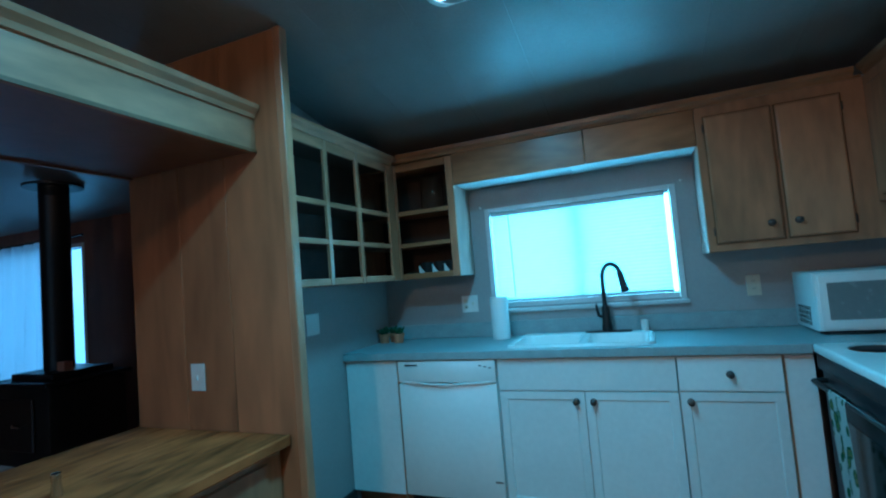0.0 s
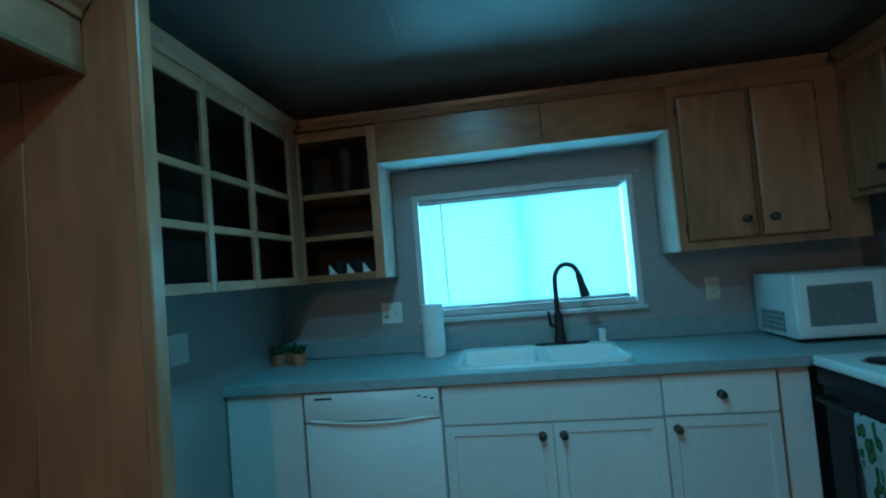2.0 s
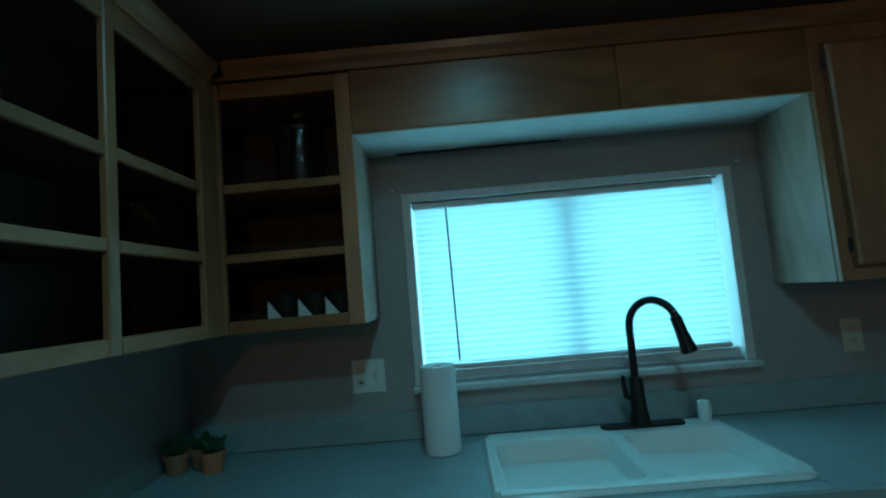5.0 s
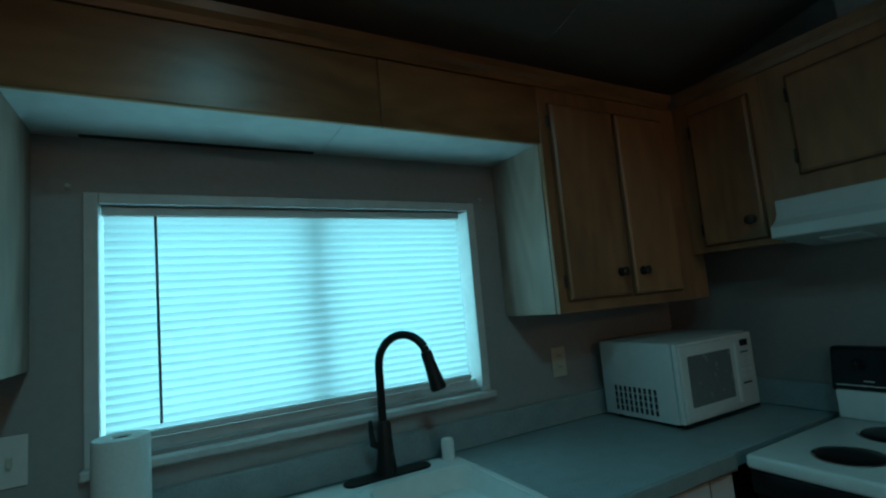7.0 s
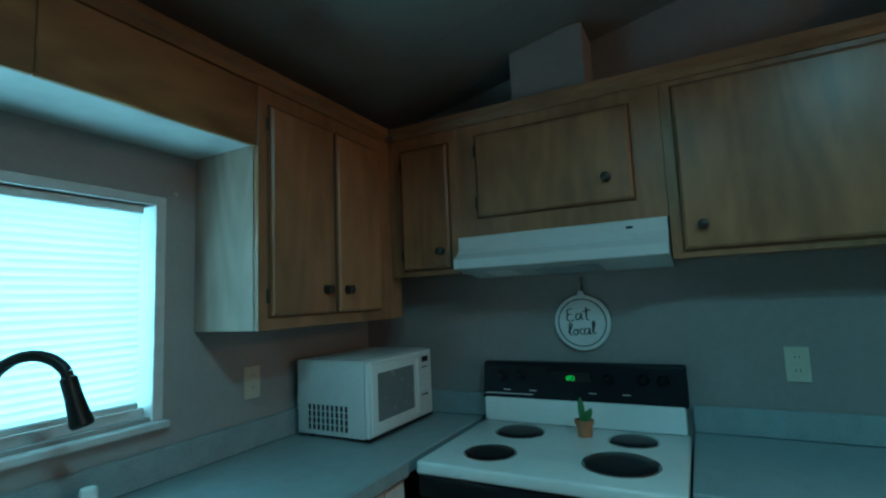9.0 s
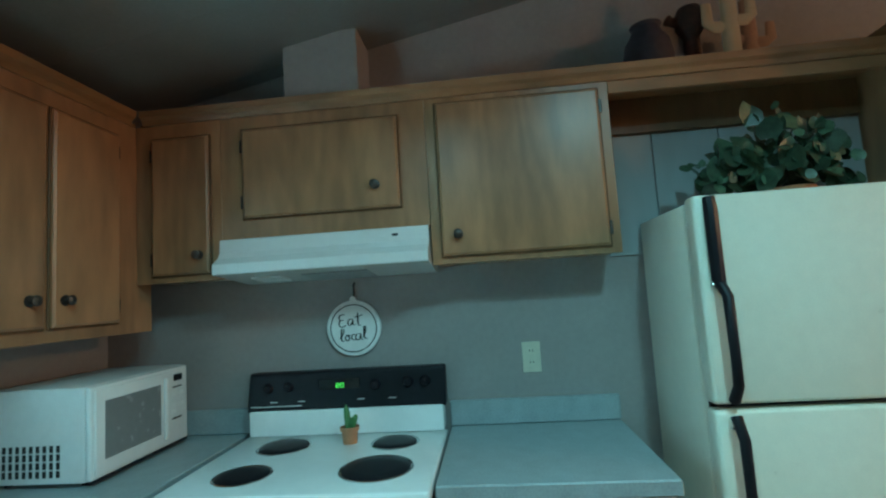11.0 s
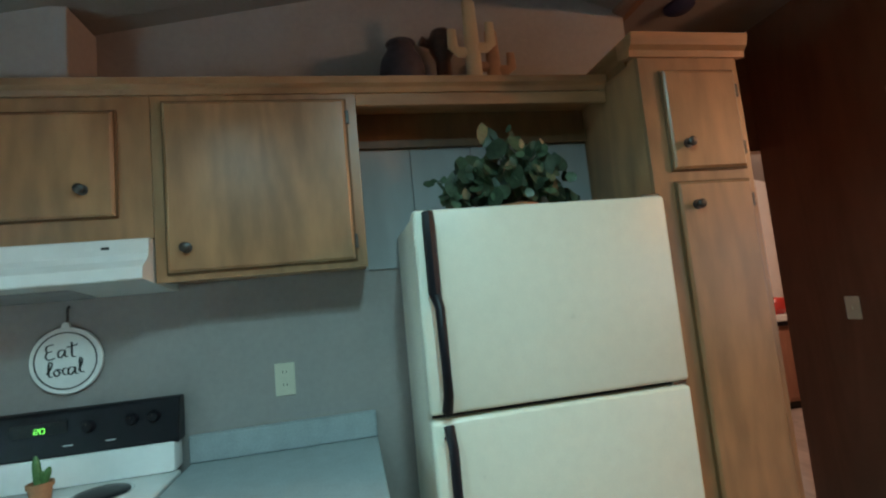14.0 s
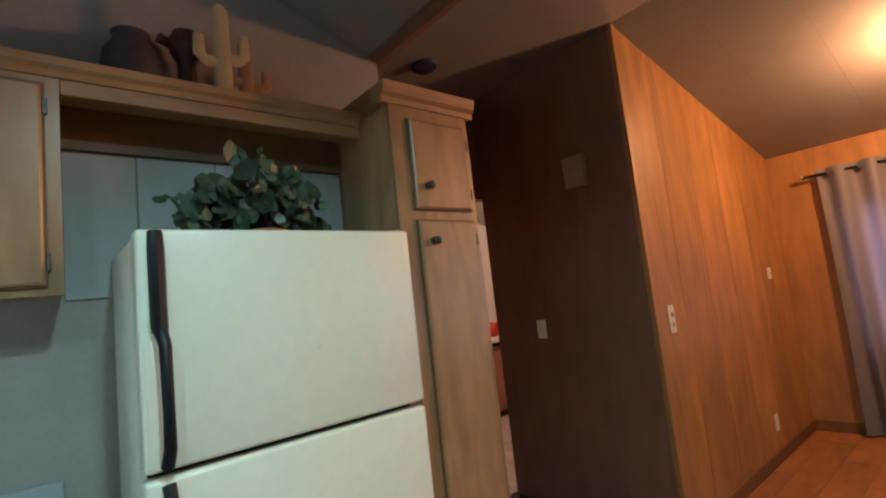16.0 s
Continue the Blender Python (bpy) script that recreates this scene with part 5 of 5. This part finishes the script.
# ---- south room ----
w3 = thing("window_3", (0.1, SY, SZ0), "south room window behind curtains", "window", kind="structure")
for a, b, c, e in ((SW0, SW0 + 0.04, SZ0, SZ1), (SW1 - 0.04, SW1, SZ0, SZ1), (SW0 + 0.041, SW1 - 0.041, SZ0, SZ0 + 0.04), (SW0 + 0.041, SW1 - 0.041, SZ1 - 0.04, SZ1)):
    box("window_frame", a, b, SY - 0.10, SY + 0.012, c, e, WHITE_TRIM, w3, 0.002)
curtain("window_curtain", "floor-length grey grommet curtain drawn over the window", -0.95, 1.13, SY + 0.09, 0.02, 2.10, HALF_SHEER, 11, 0.035, 11)
rod = thing("curtain_rod", (0.1, SY + 0.09, 2.055), "slim black curtain rod with a ball end", "curtain rod")
part("rod", tube([(-1.1, SY + 0.09, 2.055), (1.21, SY + 0.09, 2.055)], 0.011, 8), BLACK_METAL, rod, smooth=True)
part("finial", lathe([(0, 0), (0.015, 0.004), (0.022, 0.02), (0.015, 0.036), (0, 0.04)], (1.21, SY + 0.09, 2.055), "x", 14), CHROME, rod, smooth=True)
sheets = [(-0.866, -1.20), (-1.203, -1.60), (-1.603, -2.01), (-2.013, -2.42), (-2.423, -2.83), (-2.833, -3.188)]
for a, b in sheets:
    part("panel", prism([(a, 0.0), (a, ceiling_z(a) + 0.01), (b, ceiling_z(b) + 0.01), (b, 0.0)], "x", XC - 0.004, XC + 0.005), PANEL, orange)
box("corner_trim", XC - 0.010, XC + 0.02, YD - 0.03, YD + 0.006, 0, 2.86, PANEL, orange, 0.003)
tagged(box("baseboard", XC - 0.018, XC - 0.0045, -3.18, YD - 0.03, 0, 0.085, MAPLE_EDGE, bevel=0.003), "dark brown wooden baseboard", "baseboard", kind="structure")
tagged(box("baseboard", 1.0, XC - 0.02, SY + 0.001, SY + 0.014, 0, 0.085, MAPLE_EDGE, bevel=0.003), "dark brown wooden baseboard", "baseboard", kind="structure")
plate("light_switch", "x", XC - 0.004, -1.007, 1.15, 0.07, 0.155, SOCKET, "almond double switch on the orange panelling", "switch", [("toggle", 0, 0.025, 0.012, 0.024, SOCKET, 0.01), ("toggle", 0, -0.03, 0.012, 0.024, SOCKET, 0.01)])
plate("light_switch", "x", XC - 0.004, -2.75, 1.32, 0.08, 0.09, WHITE_PLATE, "small white control on the orange panelling", "switch", [("toggle", 0, 0, 0.02, 0.02, SOCKET, 0.006)])
plate("wall_socket", "x", XC - 0.004, -2.333, 0.263, 0.07, 0.115, SOCKET, "almond wall socket low on the panelling", "socket", DUPLEX)


def north_plate(name, x, z, w, h, deep, mat, label, category):
    t = thing(name, (x, YD, z), label, category)
    box("cover", x - w / 2, x + w / 2, YD + 0.0005, YD + deep, z - h / 2, z + h / 2, mat, t, 0.004)
    return t


north_plate("door_chime", 1.826, 2.078, 0.14, 0.19, 0.05, material("tan_plastic", (0.38, 0.26, 0.19), 0.5), "beige door chime box on the dark wall", "chime box")
sw = north_plate("light_switch", 2.255, 1.134, 0.075, 0.12, 0.007, SOCKET, "almond light switch on the dark wall", "switch")
box("toggle", 2.25, 2.26, YD + 0.0072, YD + 0.017, 1.124, 1.146, SOCKET, sw, 0.001)
ceiling_lamp = thing("ceiling_light", (0.22, -1.95, ceiling_z(-1.95)), "warm glowing frosted dome ceiling light", "ceiling light")
part("base", lathe([(0, 0.0), (0.15, 0.0), (0.15, -0.03), (0.13, -0.04), (0, -0.04)], (0.22, -1.95, ceiling_z(-1.95) + 0.002)), WHITE_TRIM, ceiling_lamp, smooth=True)
smoke = thing("smoke_detector", (2.03, 0.126, ceiling_z(0.126)), "round dark smoke detector on the hallway ceiling", "smoke detector")
part("case", lathe([(0, 0.0), (0.07, 0.0), (0.068, -0.03), (0.05, -0.045), (0, -0.047)], (2.03, 0.126, ceiling_z(0.126) + 0.004)), material("dark_blue_plastic", (0.02, 0.022, 0.06), 0.5), smoke, smooth=True)

# ---- back room past the hallway ----
bc = thing("vanity_cabinet", (4.4, -2.2, 0), "reddish wood base cabinet with a white top", "cabinet")
box("carcass", 4.20, 4.75, -3.1, -1.2, 0.08, 0.80, PINK_WOOD, bc, 0.003)
for a in (-3.05, -2.45, -1.85):
    d = box("door", 4.182, 4.199, a, a + 0.56, 0.12, 0.76, PINK_WOOD, bc, 0.004)
    knob(d, (4.182, a + 0.5, 0.70), "x", -1)
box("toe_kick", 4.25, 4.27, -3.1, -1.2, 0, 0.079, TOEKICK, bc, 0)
box("edge_band", 4.16, 4.80, -3.12, -1.18, 0.801, 0.845, BLACK, bc, 0.002)
box("countertop", 4.155, 4.80, -3.12, -1.175, 0.846, 0.90, WHITE, bc, 0.004)
bu = thing("wall_cabinet", (4.6, -2.0, 1.36), "orange wood wall cabinet in the back room", "cabinet")
box("carcass", 4.45, 4.80, -2.52, -1.2, 1.36, 2.14, ORANGE_WOOD, bu, 0.004)
box("door", 4.43, 4.449, -2.50, -1.90, 1.39, 2.11, ORANGE_WOOD, bu, 0.004)
bowl_thing = thing("red_bowl", (4.35, -2.43, 0.90), "red glazed pot on the white top", "bowl")
part("pot", lathe([(0, 0), (0.08, 0), (0.12, 0.05), (0.12, 0.12), (0.09, 0.16), (0, 0.17)], (4.35, -2.43, 0.9005)), RED, bowl_thing, smooth=True)
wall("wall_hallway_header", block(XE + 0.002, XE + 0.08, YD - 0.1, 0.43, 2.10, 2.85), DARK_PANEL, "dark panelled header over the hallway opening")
wall("wall_back_room_east", block(4.80, 4.86, -3.19, 0.42, 0, 2.8), WHITE, "pale painted wall behind the back room cabinets")

# ---- floors, plank by plank where they show ----
fl = thing("floor", (0, 0, -0.012), "reddish laminate plank floor", "floor", kind="structure")
plank_me = bpy.data.meshes.new("plank")
bm = block(-0.094, 0.094, -0.598, 0.598, 0, 0.012, 0.0012)
bm.to_mesh(plank_me)
bm.free()
plank_me.materials.append(FLOOR)
rest = []
for i in range(48):
    x = WX + 0.1 + i * 0.19
    if x > XE + 0.0:
        break
    for j in range(7):
        y = -3.15 + 0.45 + j * 1.2 - (0.4 * (i % 3))
        if y > 3.25:
            continue
        if x > XC and y < YD - 0.3 and x < XE:
            continue
        if x > -1.9 or (x > -5 and y > 1):
            ob = new("plank", plank_me)
            ob.parent = fl
            ob.location = (x, y, 0.0)
        else:
            rest.append((x, y))
verts, faces = [], []
for x, y in rest:
    k = len(verts)
    verts += [(x - 0.094, y - 0.598, 0.012), (x + 0.094, y - 0.598, 0.012), (x + 0.094, y + 0.598, 0.012), (x - 0.094, y + 0.598, 0.012)]
    faces.append((k, k + 1, k + 2, k + 3))
me = bpy.data.meshes.new("far_planks")
me.from_pydata(verts, [], faces)
me.materials.append(FLOOR)
far = new("far_planks", me)
far.parent = fl
far["kind"] = "stuff"
pf = thing("floor_back_room", (3.6, -1.5, -0.012), "pale grey-brown plank floor past the hallway", "floor", kind="structure")
pale_me = bpy.data.meshes.new("plank")
bm = block(-0.598, 0.598, -0.094, 0.094, 0, 0.012, 0.0012)
bm.to_mesh(pale_me)
bm.free()
pale_me.materials.append(PALE_FLOOR)
for j in range(19):
    for i in range(3):
        ob = new("plank", pale_me)
        ob.parent = pf
        ob.location = Vector((2.95 + i * 1.2 - 0.35 * (j % 3) + 0.35, -3.1 + j * 0.19, 0)) - Vector((3.6, -1.5, 0))

# ---- recessed ceiling lights over the kitchen ----
COOL_LENS = glow("cool_lens", (0.6, 0.95, 1.0), 6.0)
for dx, dy, dz, watts in DOWNLIGHTS:
    cz = ceiling_z(dy)
    dl = thing("recessed_downlight", (dx, dy, cz), "small recessed cool white ceiling downlight", "ceiling light", "recessed ceiling lights")
    part("trim_ring", lathe([(0.085, -0.006), (0.11, -0.006), (0.112, 0.0), (0.112, 0.012), (0.085, 0.012), (0.085, -0.006)], (dx, dy, cz - 0.012), steps=32), WHITE_TRIM, dl, smooth=True)
    part("lens", lathe([(0, 0.0), (0.084, 0.0), (0.084, 0.006), (0, 0.006)], (dx, dy, cz - 0.010), steps=32), COOL_LENS, dl)
wp = thing("wall_phone_plate", (-1.02, 2.81, 1.13), "white blank cover plate on the blue-grey wall", "cover plate")
box("plate", -1.0195, -1.012, 2.756, 2.875, 1.07, 1.19, WHITE_PLATE, wp, 0.003)
